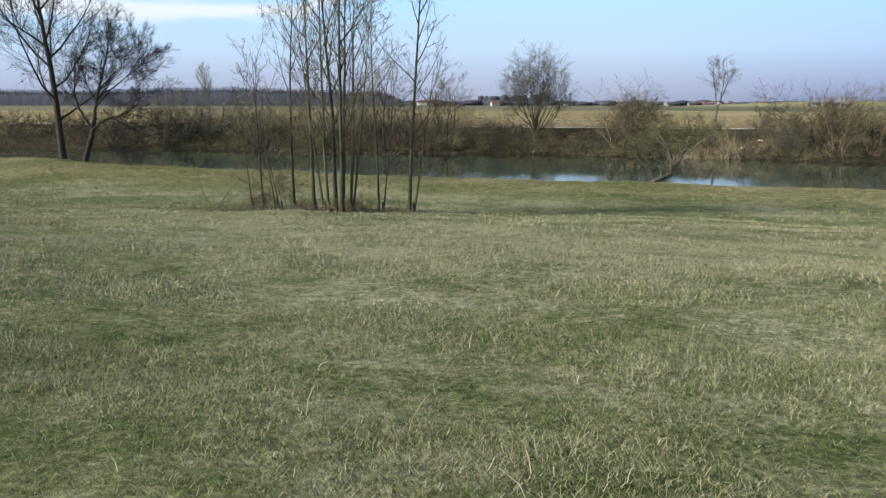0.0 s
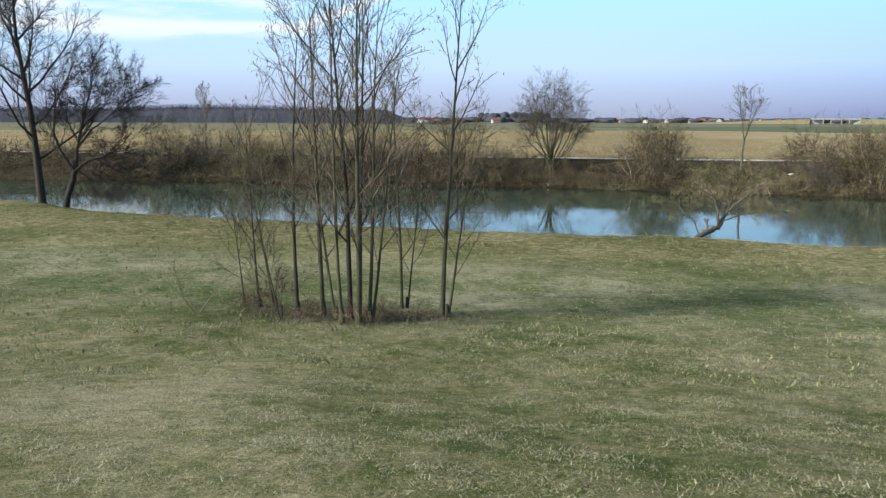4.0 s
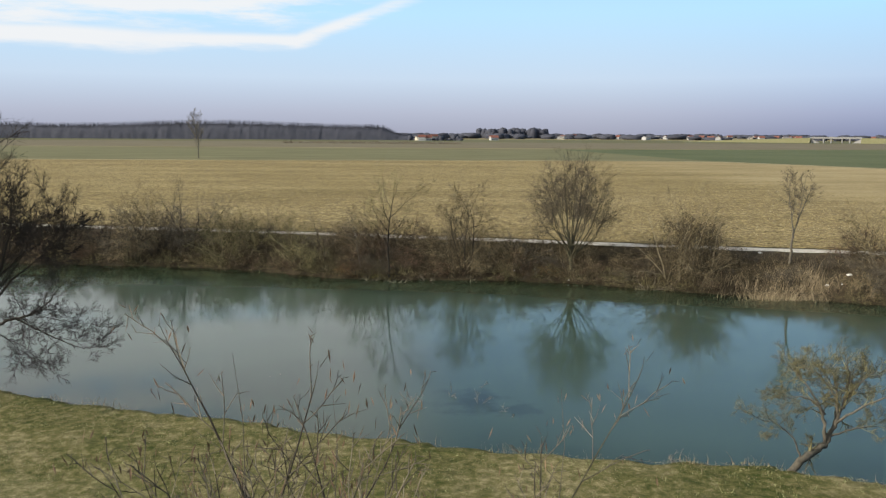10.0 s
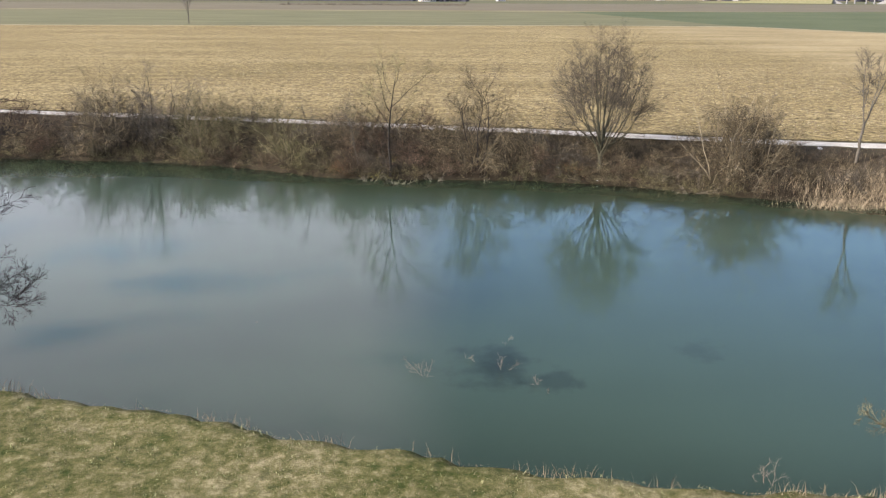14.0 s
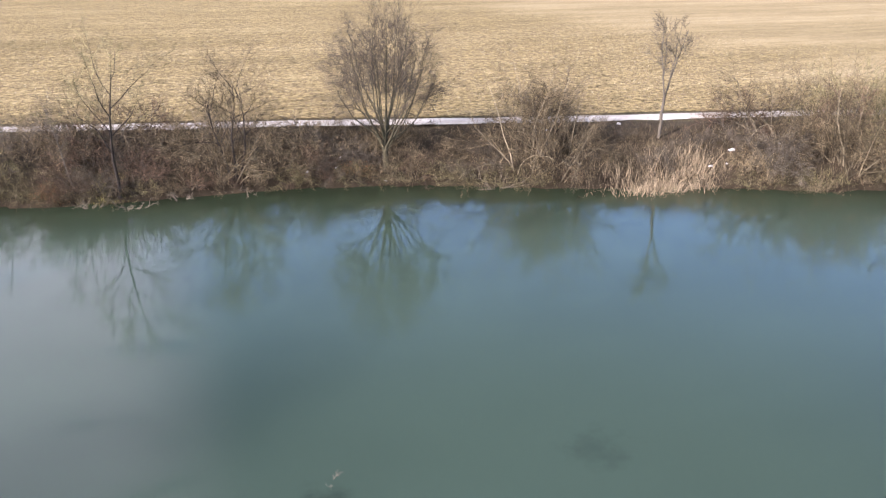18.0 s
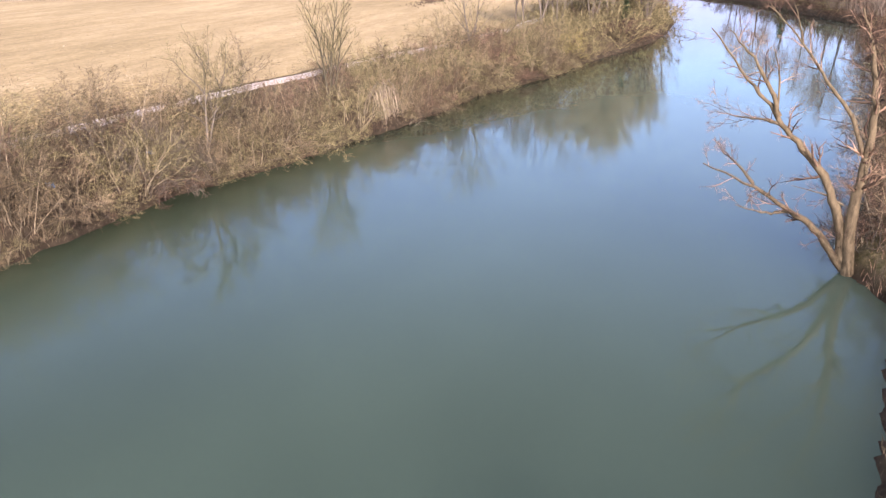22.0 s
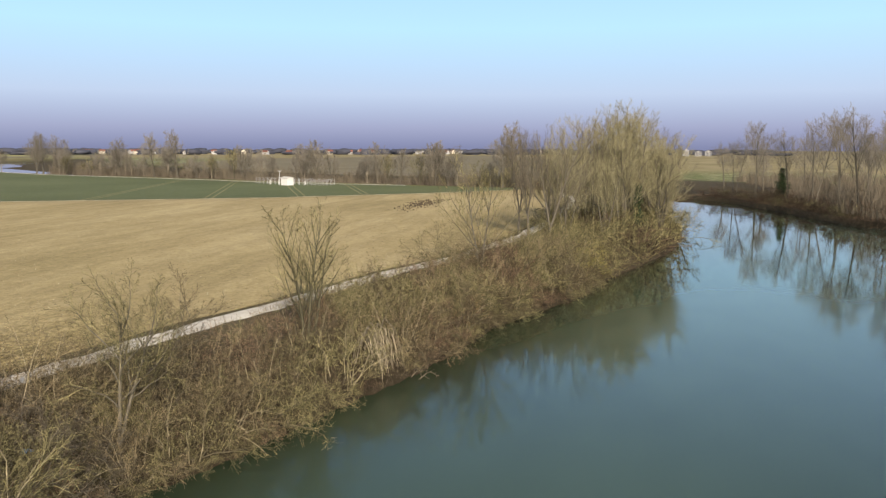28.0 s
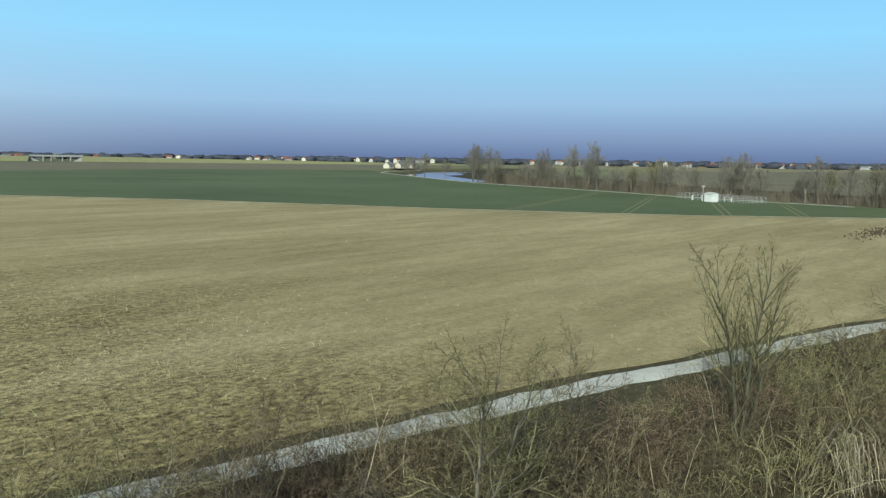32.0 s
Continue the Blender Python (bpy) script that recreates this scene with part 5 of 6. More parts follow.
# dark ivy-clad stems
for x, y, h, wide, n, label in [(278.5, 6.5, 9.0, 1.9, 2600, "dark evergreen ivy-clad tree among the bare trees of the bank"), (166, 59.5, 10.0, 0.9, 1300, "ivy-clad stem in the willow stand"), (163, 54.5, 8.0, 0.8, 900, "ivy-clad stem in the willow stand")]:
    r = np.random.default_rng(int(x))
    ob = empty("ivy_tree", (x, y, gz(x, y)), label, "tree")
    w = Wood()
    w.tube(np.array([(0, 0, -0.3), (0.1, 0, h * 0.5), (0.2, 0.1, h)]), np.array([0.25, 0.18, 0.05]), 8)
    part("trunk", w.mesh("ivy_trunk", M_BARK_DARK), ob)
    spread = [(np.array((r.normal(0, 1) * wide * (1.05 - k) * 0.6, r.normal(0, 1) * wide * (1.05 - k) * 0.6, 0.8 + k * (h - 0.6))), np.array((0, 0, 1.0))) for k in r.uniform(0, 1, 260) ** 1.2]
    part("foliage", leaf_mesh("ivy_foliage", spread, r, M_IVY, n, 0.34, 0.16, 0.7, 0.3), ob)

# the tree row behind the crop field, and the lone tree in the plain
ROWTREE = [tree_meshes("row_tree", 120 + i, 12, 0.2, dict(OAK, kids=(10, 8, 5), thin=0.045, fork=0.34, more=2, start=(0.2, 0.15, 0.15), angle=(48, 42, 40)), (M_BARK_GREY, M_BARK_GREY, M_BARK_PALE, M_BARK_OLIVE)[i],
                       (M_TWIG_HAZE, M_TWIG_HAZE, M_TWIG_HAZE, M_TWIG_OLIVE)[i], ((0, 0, 0.1, 0), (0.5, 0, -0.12, 0.1)))[0] for i in range(4)]
rng = np.random.default_rng(33)
ROW = [(303, 84), (318, 112), (330, 150), (342, 200), (366, 236), (382, 285), (416, 350)]
for i in range(46):
    x, y, ux, uy = along(ROW, (i + rng.uniform(0, 0.8)) * 6.3)
    d = rng.uniform(-12, 3)
    x, y = x - ux * -d, y - uy * -d
    if gz(x, y) < 0.5:
        x, y = x + ux * 8, y + uy * 8
    plant("row_tree", (x, y, max(gz(x, y), 1.0)), ROWTREE[int(rng.integers(4))], "leafless tree of the row behind the crop field", "tree", "tree row behind the crop", rng.uniform(0, 6), rng.uniform(0.6, 1.15))
for x, y, s, k in [(366, 247, 1.7, 0), (372, 262, 1.6, 0), (416, 352, 1.75, 1), (412, 340, 1.7, 0), (424, 362, 1.65, 1), (296, 87, 1.75, 0), (300, 92, 1.4, 1), (384, 287, 1.5, 0), (320, 120, 1.3, 2), (338, 172, 1.35, 2), (344, 180, 1.3, 2),
                   (326, 143, 1.2, 1), (318, 119, 1.25, 1), (470, 440, 1.3, 1), (500, 475, 1.25, 0), (520, 500, 1.2, 1), (540, 520, 1.2, 1), (450, 405, 1.1, 2)]:
    plant("row_tree", (x, y, max(gz(x, y), 1.0)), ROWTREE[k], "taller leafless tree in the row behind the crop field", "tree", "tree row behind the crop", x, s * 0.95)
parts, _ = tree_meshes("lone_tree", 140, 18.5, 0.3, dict(UPRIGHT, kids=(14, 9, 5), thin=0.06, angle=(44, 38, 36), ratio=(0.42, 0.45, 0.42)), M_BARK_GREY, M_TWIG_HAZE)
plant("lone_tree", (-110, 383, 3.0), parts, "lone tall leafless tree standing in the fields", "tree")


# ---- the far distance ----
def lump_mesh(name, spots, material, seed, ragged_by=0.3):
    """Far woods: ragged crowns on short stems, joined."""
    rng = np.random.default_rng(seed)
    v, f, n = [], [], 0
    sides, levels = 7, np.array([0.0, 0.18, 0.45, 0.75, 0.93, 1.0])
    shape = np.array([0.8, 0.9, 1.0, 0.95, 0.7, 0.15])
    a = np.arange(sides) * 2 * math.pi / sides
    for x, y, z, h, w in spots:
        r = shape[:, None] * w * rng.uniform(1 - ragged_by, 1 + ragged_by, (len(levels), sides))
        zz = z + h * levels[:, None] * rng.uniform(0.9, 1.08, (len(levels), sides))
        ring = np.stack([x + r * np.cos(a), y + r * np.sin(a), zz], -1).reshape(-1, 3)
        q = n + np.arange(len(levels) * sides).reshape(len(levels), sides)
        nx_ = np.roll(q, -1, 1)
        v.append(ring)
        f.append(np.stack([q[:-1], nx_[:-1], nx_[1:], q[1:]], -1).reshape(-1, 4))
        n += len(ring)
    return mesh_from(name, np.concatenate(v), np.concatenate(f), material, True)


rng = np.random.default_rng(50)


def belt_height(x):
    """The height of the forest edge, which runs out to a low thicket at its east end."""
    return (22.0 + 2.2 * np.sin(x * 0.013)) * np.where(x < -95, 1.0, np.maximum(0.35, (-45 - x) / 50))


bx = np.arange(-1250, -46, 3.0)
profile = [(-14, 0.0), (-13, 0.3), (-11.5, 0.7), (-8, 0.92), (0, 1.0), (18, 0.97), (30, 0.0)]
bv = np.array([[(x + rng.normal(0, 0.5), 1320 + dy + rng.normal(0, 0.5), 2.5 + belt_height(x) * h * rng.uniform(0.97, 1.03)) for dy, h in profile] for x in bx])
bq = np.arange(len(bx) * len(profile)).reshape(len(bx), len(profile))
bf = np.stack([bq[:-1, :-1], bq[1:, :-1], bq[1:, 1:], bq[:-1, 1:]], -1).reshape(-1, 4)
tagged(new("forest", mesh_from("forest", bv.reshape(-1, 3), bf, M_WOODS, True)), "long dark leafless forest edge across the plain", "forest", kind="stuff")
n = 30000
x = rng.uniform(-1250, -48, n)
pos = np.stack([x, 1310 + 18 * rng.uniform(0, 1, n), np.full(n, 2.8)], 1)
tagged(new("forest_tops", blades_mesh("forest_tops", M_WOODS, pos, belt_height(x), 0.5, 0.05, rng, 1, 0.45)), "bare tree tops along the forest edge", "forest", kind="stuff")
spots = []
for _ in range(900):
    b, d = radians(rng.uniform(-4, 100)), rng.uniform(1650, 2800)
    spots.append((d * math.sin(b), d * math.cos(b), 3.0, rng.uniform(5, 12), rng.uniform(8, 22)))
for x in np.arange(95, 250, 5.0):
    spots.append((x + rng.normal(0, 3), 1900 + rng.normal(0, 10), 3.0, rng.uniform(18, 24), 8))
for x in np.arange(-48, 30, 4.0):
    spots.append((x + rng.normal(0, 2), 1275 + rng.normal(0, 6), 3.0, rng.uniform(3, 8), 4))
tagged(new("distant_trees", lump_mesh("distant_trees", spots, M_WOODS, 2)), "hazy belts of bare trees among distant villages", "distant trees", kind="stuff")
spots = []
for x in np.arange(-170, 20, 3.0):
    spots.append((x, 900 + rng.normal(0, 6), 3.0, rng.uniform(1.5, 3.5), 2.5))
for i in range(420):
    x, y, ux, uy = along(ROW, rng.uniform(0, 290))
    d = rng.uniform(-15, 2)
    spots.append((x + ux * d, y + uy * d, 2.0, rng.uniform(3.0, 7.0), rng.uniform(1.4, 3.0)))
for i in range(300):
    x, y = rng.uniform(190, 420), rng.uniform(-60, 5)
    spots.append((x, y - 0.02 * (x - 230), 2.5, rng.uniform(2, 6), rng.uniform(1.5, 3.5)))
M_HEDGE = simple("far_brush", (0.09, 0.075, 0.055), (0.21, 0.175, 0.125), 0.35, bump=0, vary=0.05)
spots = np.repeat(np.array(spots), 45, 0)
spots[:, :2] += rng.normal(0, 0.6, (len(spots), 2)) * spots[:, 4:]
tagged(new("distant_hedge", blades_mesh("distant_hedge", M_HEDGE, spots[:, :3], spots[:, 3], 0.09, 0.45, rng, 2)), "low brown brush between the far trees", "brush", kind="stuff")


def box_bm(bm, x0, y0, z0, x1, y1, z1):
    vs = [bm.verts.new(c) for c in ((x0, y0, z0), (x1, y0, z0), (x1, y1, z0), (x0, y1, z0), (x0, y0, z1), (x1, y0, z1), (x1, y1, z1), (x0, y1, z1))]
    for f in ((0, 3, 2, 1), (4, 5, 6, 7), (0, 1, 5, 4), (1, 2, 6, 5), (2, 3, 7, 6), (3, 0, 4, 7)):
        bm.faces.new([vs[i] for i in f])


def box_mesh(name, boxes, material, bevel=0.0):
    bm = bmesh.new()
    for b in boxes:
        box_bm(bm, *b)
    if bevel:
        bmesh.ops.bevel(bm, geom=bm.edges[:], offset=bevel, segments=1, affect="EDGES")
    me = bpy.data.meshes.new(name)
    bm.to_mesh(me)
    bm.free()
    me.materials.append(material)
    return me


def roof_mesh(name, w, d, z, h, over, material):
    """A gabled roof with thickness, its ridge along x."""
    x, y, t = w / 2 + over, d / 2 + over, 0.22
    v = [(-x, -y, z), (x, -y, z), (x, 0, z + h), (-x, 0, z + h), (x, y, z), (-x, y, z), (-x, -y, z + t), (x, -y, z + t), (x, 0, z + h + t), (-x, 0, z + h + t), (x, y, z + t), (-x, y, z + t)]
    f = [(0, 3, 2, 1), (3, 5, 4, 2), (6, 7, 8, 9), (9, 8, 10, 11), (0, 1, 7, 6), (4, 5, 11, 10), (1, 2, 8, 7), (2, 4, 10, 8), (3, 0, 6, 9), (5, 3, 9, 11)]
    return mesh_from(name, v, f, material)


def wall_mesh(name, w, d, h, gable, material):
    x, y = w / 2, d / 2
    v = [(-x, -y, 0), (x, -y, 0), (x, y, 0), (-x, y, 0), (-x, -y, h), (x, -y, h), (x, y, h), (-x, y, h), (-x, 0, h + gable), (x, 0, h + gable)]
    f = [(0, 1, 5, 4), (2, 3, 7, 6), (1, 2, 6, 9, 5), (3, 0, 4, 8, 7), (0, 3, 2, 1), (4, 5, 9, 8), (6, 7, 8, 9)]
    return mesh_from(name, v, f, material)


HOUSES = []
for i, (w, d, h, g, wall, roof) in enumerate([(11, 9, 5.2, 3.6, M_FARWALL, M_FARROOF), (13, 9, 4.4, 3.8, M_FARWALL, M_FARROOF), (10, 10, 6.2, 3.2, M_CREAM, M_FARROOF), (18, 10, 4.6, 2.6, M_FARWALL, M_ROOF_GREY), (9, 8, 3.4, 3.6, M_CREAM, M_ROOF_GREY)]):
    ob = empty("house", (0, 0, -60 - 20 * i), ("white house with a red tiled gable roof in the far village", "long low white house with a red roof in the far village", "cream house with a red roof in the far village",
                                               "white hall with a grey roof in the far village", "small cream house with a grey roof in the far village")[i], "house", "village houses")
    part("wall", wall_mesh("house_wall", w, d, h, g, wall), ob)
    part("roof", roof_mesh("house_roof", w, d, h - 0.1, g, 0.5, roof), ob)
    part("chimney", box_mesh("chimney", [(1.2, 0.6, h + g * 0.4, 1.9, 1.3, h + g + 0.9)], roof), ob)
    for side in (-1, 1):
        for k in range(3):
            cx = (k - 1) * w * 0.3
            part("window", box_mesh("house_window", [(cx - 0.6, side * d / 2 - 0.06, 1.0, cx + 0.6, side * d / 2 + 0.06, 2.4)], M_PANE), ob)
    HOUSES.append(ob)
rng = np.random.default_rng(61)
first = [True] * 5


def house_at(x, y, turn, k, size=1.0):
    m = Matrix.LocRotScale((x, y, 3.0), Euler((0, 0, turn)), None)
    if first[k]:
        first[k] = False
        HOUSES[k].matrix_world = m
    else:
        copy_thing(HOUSES[k], m)


for i in range(34):
    b, d = radians(rng.uniform(8.2, 24)), rng.uniform(1640, 1950)
    house_at(-2 + d * math.sin(b), 27 + d * math.cos(b), rng.uniform(0, 3.14), int(rng.choice([0, 0, 1, 2, 3, 4])))
for i in range(75):
    b, d = radians(rng.uniform(27, 88)), rng.uniform(1600, 2000)
    house_at(37 + d * math.sin(b), 68 + d * math.cos(b), rng.uniform(0, 3.14), int(rng.choice([0, 0, 1, 1, 2, 2, 3, 4])))
for x, y, k, a in [(-22, 1262, 1, 0.2), (-30, 1258, 0, 0.1), (-35, 1266, 4, 0.5), (-12, 1290, 2, 0.4), (85, 1345, 1, 0.3), (500, 1490, 0, 1.0)]:
    house_at(x, y, a, k)
for i in range(3):
    house_at(700 + 17 * i, 690 - 2 * i, 0.1, 4)
for k, (x, y, h) in enumerate([(1500, -100, 10), (1520, -140, 8), (1510, -122, 7)]):
    ob = empty("apartment_block", (x, y, 3.0), "tall white apartment block on the horizon", "building", "apartment blocks")
    part("wall", box_mesh("block_wall", [(-5, -5, 0, 5, 5, h)], M_GREYCONCRETE), ob)
    part("roof", box_mesh("block_roof", [(-5.3, -5.3, h, 5.3, 5.3, h + 0.6), (-2, -2, h + 0.6, 2, 2, h + 2.2)], M_GREYCONCRETE), ob)
    for level in range(6):
        for c in (-3.4, -1.1, 1.1, 3.4):
            part("window", box_mesh("block_window", [(-5.1, c - 0.6, 1.0 + level * h / 6.6, -4.9, c + 0.6, 1.9 + level * h / 6.6)], M_PANE), ob)

# the road bridge and its bank
bridge = empty("road_bridge", (563, 1183, 3.0), "pale concrete road bridge over the plain", "bridge", turn=math.atan2(-100, 162))
part("deck", box_mesh("deck", [(-33, -5, 6.4, 33, 5, 7.6)], M_GREYCONCRETE), bridge)
for side in (-5, 5):
    part("parapet", box_mesh("parapet", [(-33, side - 0.2, 7.6, 33, side + 0.2, 8.6)], M_GREYCONCRETE), bridge)
for x in (-16, -6, 8, 18):
    part("pier", box_mesh("pier", [(x - 0.7, -4, -0.5, x + 0.7, 4, 6.4)], M_GREYCONCRETE), bridge)
for s in (-1, 1):
    me = mesh_from("abutment", [(s * 33, -5, 6.4), (s * 33, 5, 6.4), (s * 20, 5, -0.3), (s * 20, -5, -0.3), (s * 33.5, -5, -0.3), (s * 33.5, 5, -0.3)],
                   [(0, 1, 2, 3), (0, 3, 4), (1, 5, 2), (0, 4, 5, 1), (3, 2, 5, 4)], M_GREYCONCRETE)
    part("abutment", me, bridge)
for a, b in (((380, 1296), (535, 1200)), ((591, 1166), (1150, 830))):
    d = Vector((b[0] - a[0], b[1] - a[1], 0)).normalized()
    n = Vector((-d.y, d.x, 0))
    v = []
    for p in (a, b):
        h = 7.4 if p in ((535, 1200), (591, 1166)) else 1.0
        for o, z in ((-17, 2.8), (-6, 3 + h), (6, 3 + h), (17, 2.8)):
            v.append((p[0] + n.x * o, p[1] + n.y * o, z))
    tagged(new("road_embankment", mesh_from("road_embankment", v, [(0, 4, 5, 1), (1, 5, 6, 2), (2, 6, 7, 3), (0, 1, 2, 3), (7, 6, 5, 4)], M_RUT)), "brown earth embankment that leads to the bridge", "embankment", kind="structure")

# the small fenced station beside the crop
hut = empty("equipment_hut", (302, 170, 3.05), "small white equipment hut inside the fence", "hut", turn=radians(60))
part("wall", wall_mesh("hut_wall", 3.6, 2.8, 2.5, 0.5, M_WHITE), hut)
part("roof", roof_mesh("hut_roof", 3.6, 2.8, 2.45, 0.5, 0.2, M_CONCRETE), hut)
door = part("door", box_mesh("hut_door", [(-0.45, -1.46, 0.1, 0.45, -1.38, 2.1)], M_STEEL), hut, "grey metal door")
part("handle", box_mesh("door_handle", [(0.28, -1.52, 1.0, 0.38, -1.45, 1.06)], M_PANE), door)
part("vent", box_mesh("hut_vent", [(1.0, -1.45, 1.5, 1.5, -1.38, 1.9)], M_PANE), hut)
mast = empty("mast", (301, 172.5, 3.05), "slim steel mast beside the hut", "mast")
w = Wood()
w.tube(np.array([(0, 0, -0.2), (0, 0, 2.5), (0, 0, 5.2)]), np.array([0.09, 0.08, 0.05]), 8)
part("pole", w.mesh("pole", M_STEEL), mast)
part("lamp_head", box_mesh("lamp_head", [(-0.15, -0.5, 5.0, 0.15, 0.5, 5.25)], M_STEEL), mast)
fence = empty("fence", (302, 170, 3.05), "fence of white concrete posts round the small station", "fence")
pm = box_mesh("fence_post", [(-0.07, -0.07, -0.4, 0.07, 0.07, 2.2)], M_GREYCONCRETE, 0.02)
corners = [Vector(c) for c in ((-3.5, -13.5, 0), (9.5, 16.0, 0), (17.0, 13.0, 0), (4.0, -16.5, 0))]
wires = Wood()
for a, b in zip(corners, corners[1:] + corners[:1]):
    n = max(2, int((b - a).length / 1.9))
    for i in range(n):
        p = part("post", pm, fence)
        p.location = a + (b - a) * (i / n)
    for z in (0.5, 1.1, 1.7, 2.2):
        wires.tube(np.array([(*a.xy, z), (*((a + b) / 2).xy, z - 0.02), (*b.xy, z)]), np.array([0.018] * 3), 4)
part("wire_run", wires.mesh("wire_run", M_STEEL), fence)
for i, (dx, dy) in enumerate([(2, -6), (4, -3), (5, 2), (7, 6), (6, 9)]):
    ob = empty("pipe_stand", (302 + dx, 170 + dy, 3.05), "pale upright pipe with a hand wheel in the station", "pipe", "pipes of the station")
    w = Wood()
    w.tube(np.array([(0, 0, -0.2), (0, 0, 1.0), (0, 0, 1.5)]), np.array([0.16, 0.16, 0.16]), 8)
    part("pipe", w.mesh("pipe", M_WHITE), ob)
    w = Wood()
    w.tube(np.array([(0, 0, 1.5), (0, 0, 1.6), (0, 0, 1.68)]), np.array([0.3, 0.3, 0.02]), 8)
    part("hand_wheel", w.mesh("hand_wheel", M_STEEL), ob)


# ---- grass, reeds and litter ----
def on_ground(x, y):
    return np.stack([x, y, ground_z(x, y)[0] - 0.01], 1)


rng = np.random.default_rng(71)


M_STRAW = simple("straw_blades", (0.25, 0.225, 0.13), (0.53, 0.485, 0.33), 5.0, bump=0, each=0.25)
M_DULL = simple("dull_grass_blades", (0.11, 0.12, 0.045), (0.29, 0.285, 0.14), 3.5, bump=0, each=0.65)


def wedge(y0, y1, n):
    """Places in the part of the meadow that lies ahead of the start."""
    y = y1 * np.sqrt(rng.uniform(0, 1, n) * (1 - (y0 / y1) ** 2) + (y0 / y1) ** 2)
    return rng.uniform(-1, 1, n) * (0.6 * y + 1.2), y


def tuft_places(y0, y1, n, per, spread):
    cx, cy = wedge(y0, y1, n)
    return on_ground(np.repeat(cx, per) + rng.normal(0, spread, n * per), np.repeat(cy, per) + rng.normal(0, spread, n * per))


for name, mat, zones, label in [
    ("meadow_grass", M_BLADE, [(1.9, 5, 11000, 8, 0.05, 0.045, 0.0015, 1.3, 1), (5, 10, 12000, 7, 0.08, 0.036, 0.0024, 1.4, 1), (10, 24, 9000, 5, 0.14, 0.035, 0.006, 1.3, 1)], "short green meadow grass in tufts"),
    ("meadow_grass", M_DULL, [(1.9, 5, 11000, 8, 0.06, 0.050, 0.0015, 1.4, 1), (5, 10, 12000, 7, 0.08, 0.040, 0.0024, 1.5, 1), (10, 24, 9000, 5, 0.16, 0.04, 0.006, 1.4, 1)], "dull half-dry meadow grass in tufts"),
    ("dry_meadow_grass", M_STRAW, [(1.9, 5, 9000, 7, 0.08, 0.060, 0.0013, 1.9, 2), (5, 10, 16000, 7, 0.1, 0.065, 0.0022, 1.8, 2), (10, 26, 44000, 5, 0.2, 0.07, 0.0042, 1.8, 1)], "bleached dry grass blades lying over the meadow")]:
    for y0, y1, n, per, spread, h, w, lean, segs in zones:
        tagged(new(name, blades_mesh(name, mat, tuft_places(y0, y1, n, per, spread), h, w, lean, rng, segs)), label, "grass", kind="stuff")
# single long bleached stalks and a few bleached tussocks
tagged(new("bleached_stalks", blades_mesh("bleached_stalks", M_STRAW, tuft_places(1.9, 13, 1500, 1, 0.0), 0.22, 0.0018, 1.8, rng, 4)), "long bleached stalks lying over the grass", "grass", kind="stuff")
tagged(new("bleached_tussocks", blades_mesh("bleached_tussocks", M_STRAW, tuft_places(1.9, 18, 170, 40, 0.11), 0.12, 0.0015, 2.0, rng, 3)), "bleached tussocks of dead grass", "grass", kind="stuff")


def bank_places(n, x0, x1, line, side, d0, d1):
    xs = np.array([p[0] for p in line if p[0] < 320])
    ys = np.array([p[1] for p in line if p[0] < 320])
    x = rng.uniform(x0, x1, n)
    d = d0 + (d1 - d0) * rng.uniform(0, 1, n) ** 1.2
    return x, np.interp(x, xs, ys) + side * d


# mid meadow, coarser
def clustered(n, per, x0, x1, y0, y1, spread):
    cx, cy = rng.uniform(x0, x1, n), rng.uniform(y0, y1, n)
    return np.repeat(cx, per) + rng.normal(0, spread, n * per), np.repeat(cy, per) + rng.normal(0, spread, n * per)


x, y = clustered(7000, 8, -34, 26, 20, 60, 0.13)
keep = (ground_z(x, y)[1] > 0.2) & ~ground_z(x, y)[2]
tagged(new("meadow_tufts", blades_mesh("meadow_tufts", M_DULL, on_ground(x[keep], y[keep]), 0.12, 0.012, 1.0, rng)), "coarse tufts of half-dry grass towards the river", "grass", kind="stuff")
x, y = clustered(5200, 9, -34, 26, 20, 60, 0.16)
keep = (ground_z(x, y)[1] > 0.2) & ~ground_z(x, y)[2]
tagged(new("pale_tufts", blades_mesh("pale_tufts", M_DRY, on_ground(x[keep], y[keep]), 0.085, 0.006, 2.0, rng)), "bleached grass tufts towards the river", "grass", kind="stuff")
x, y = bank_places(26000, -34, 46, NEAR_EDGE, -1, 0.2, 11)
keep = np.sin(x * 0.9 + 2 * np.sin(y * 0.5)) + np.sin(y * 1.3 + x * 0.4) + rng.normal(0, 0.7, len(x)) > 0.2
tagged(new("bank_grass", blades_mesh("bank_grass", M_DRY, on_ground(x[keep], y[keep]), 0.10, 0.011, 1.3, rng)), "golden dry grass along the near bank", "grass", kind="stuff")
# leaf litter and dead stalks under the coppice
x, y = rng.normal(-3.6, 1.7, 5200), rng.normal(27.2, 0.9, 5200)
tagged(new("coppice_litter", blades_mesh("coppice_litter", M_TWIG_GREY, on_ground(x, y), 0.22, 0.006, 1.3, rng)), "grey-brown dead stalks and litter under the coppice", "litter", kind="stuff")
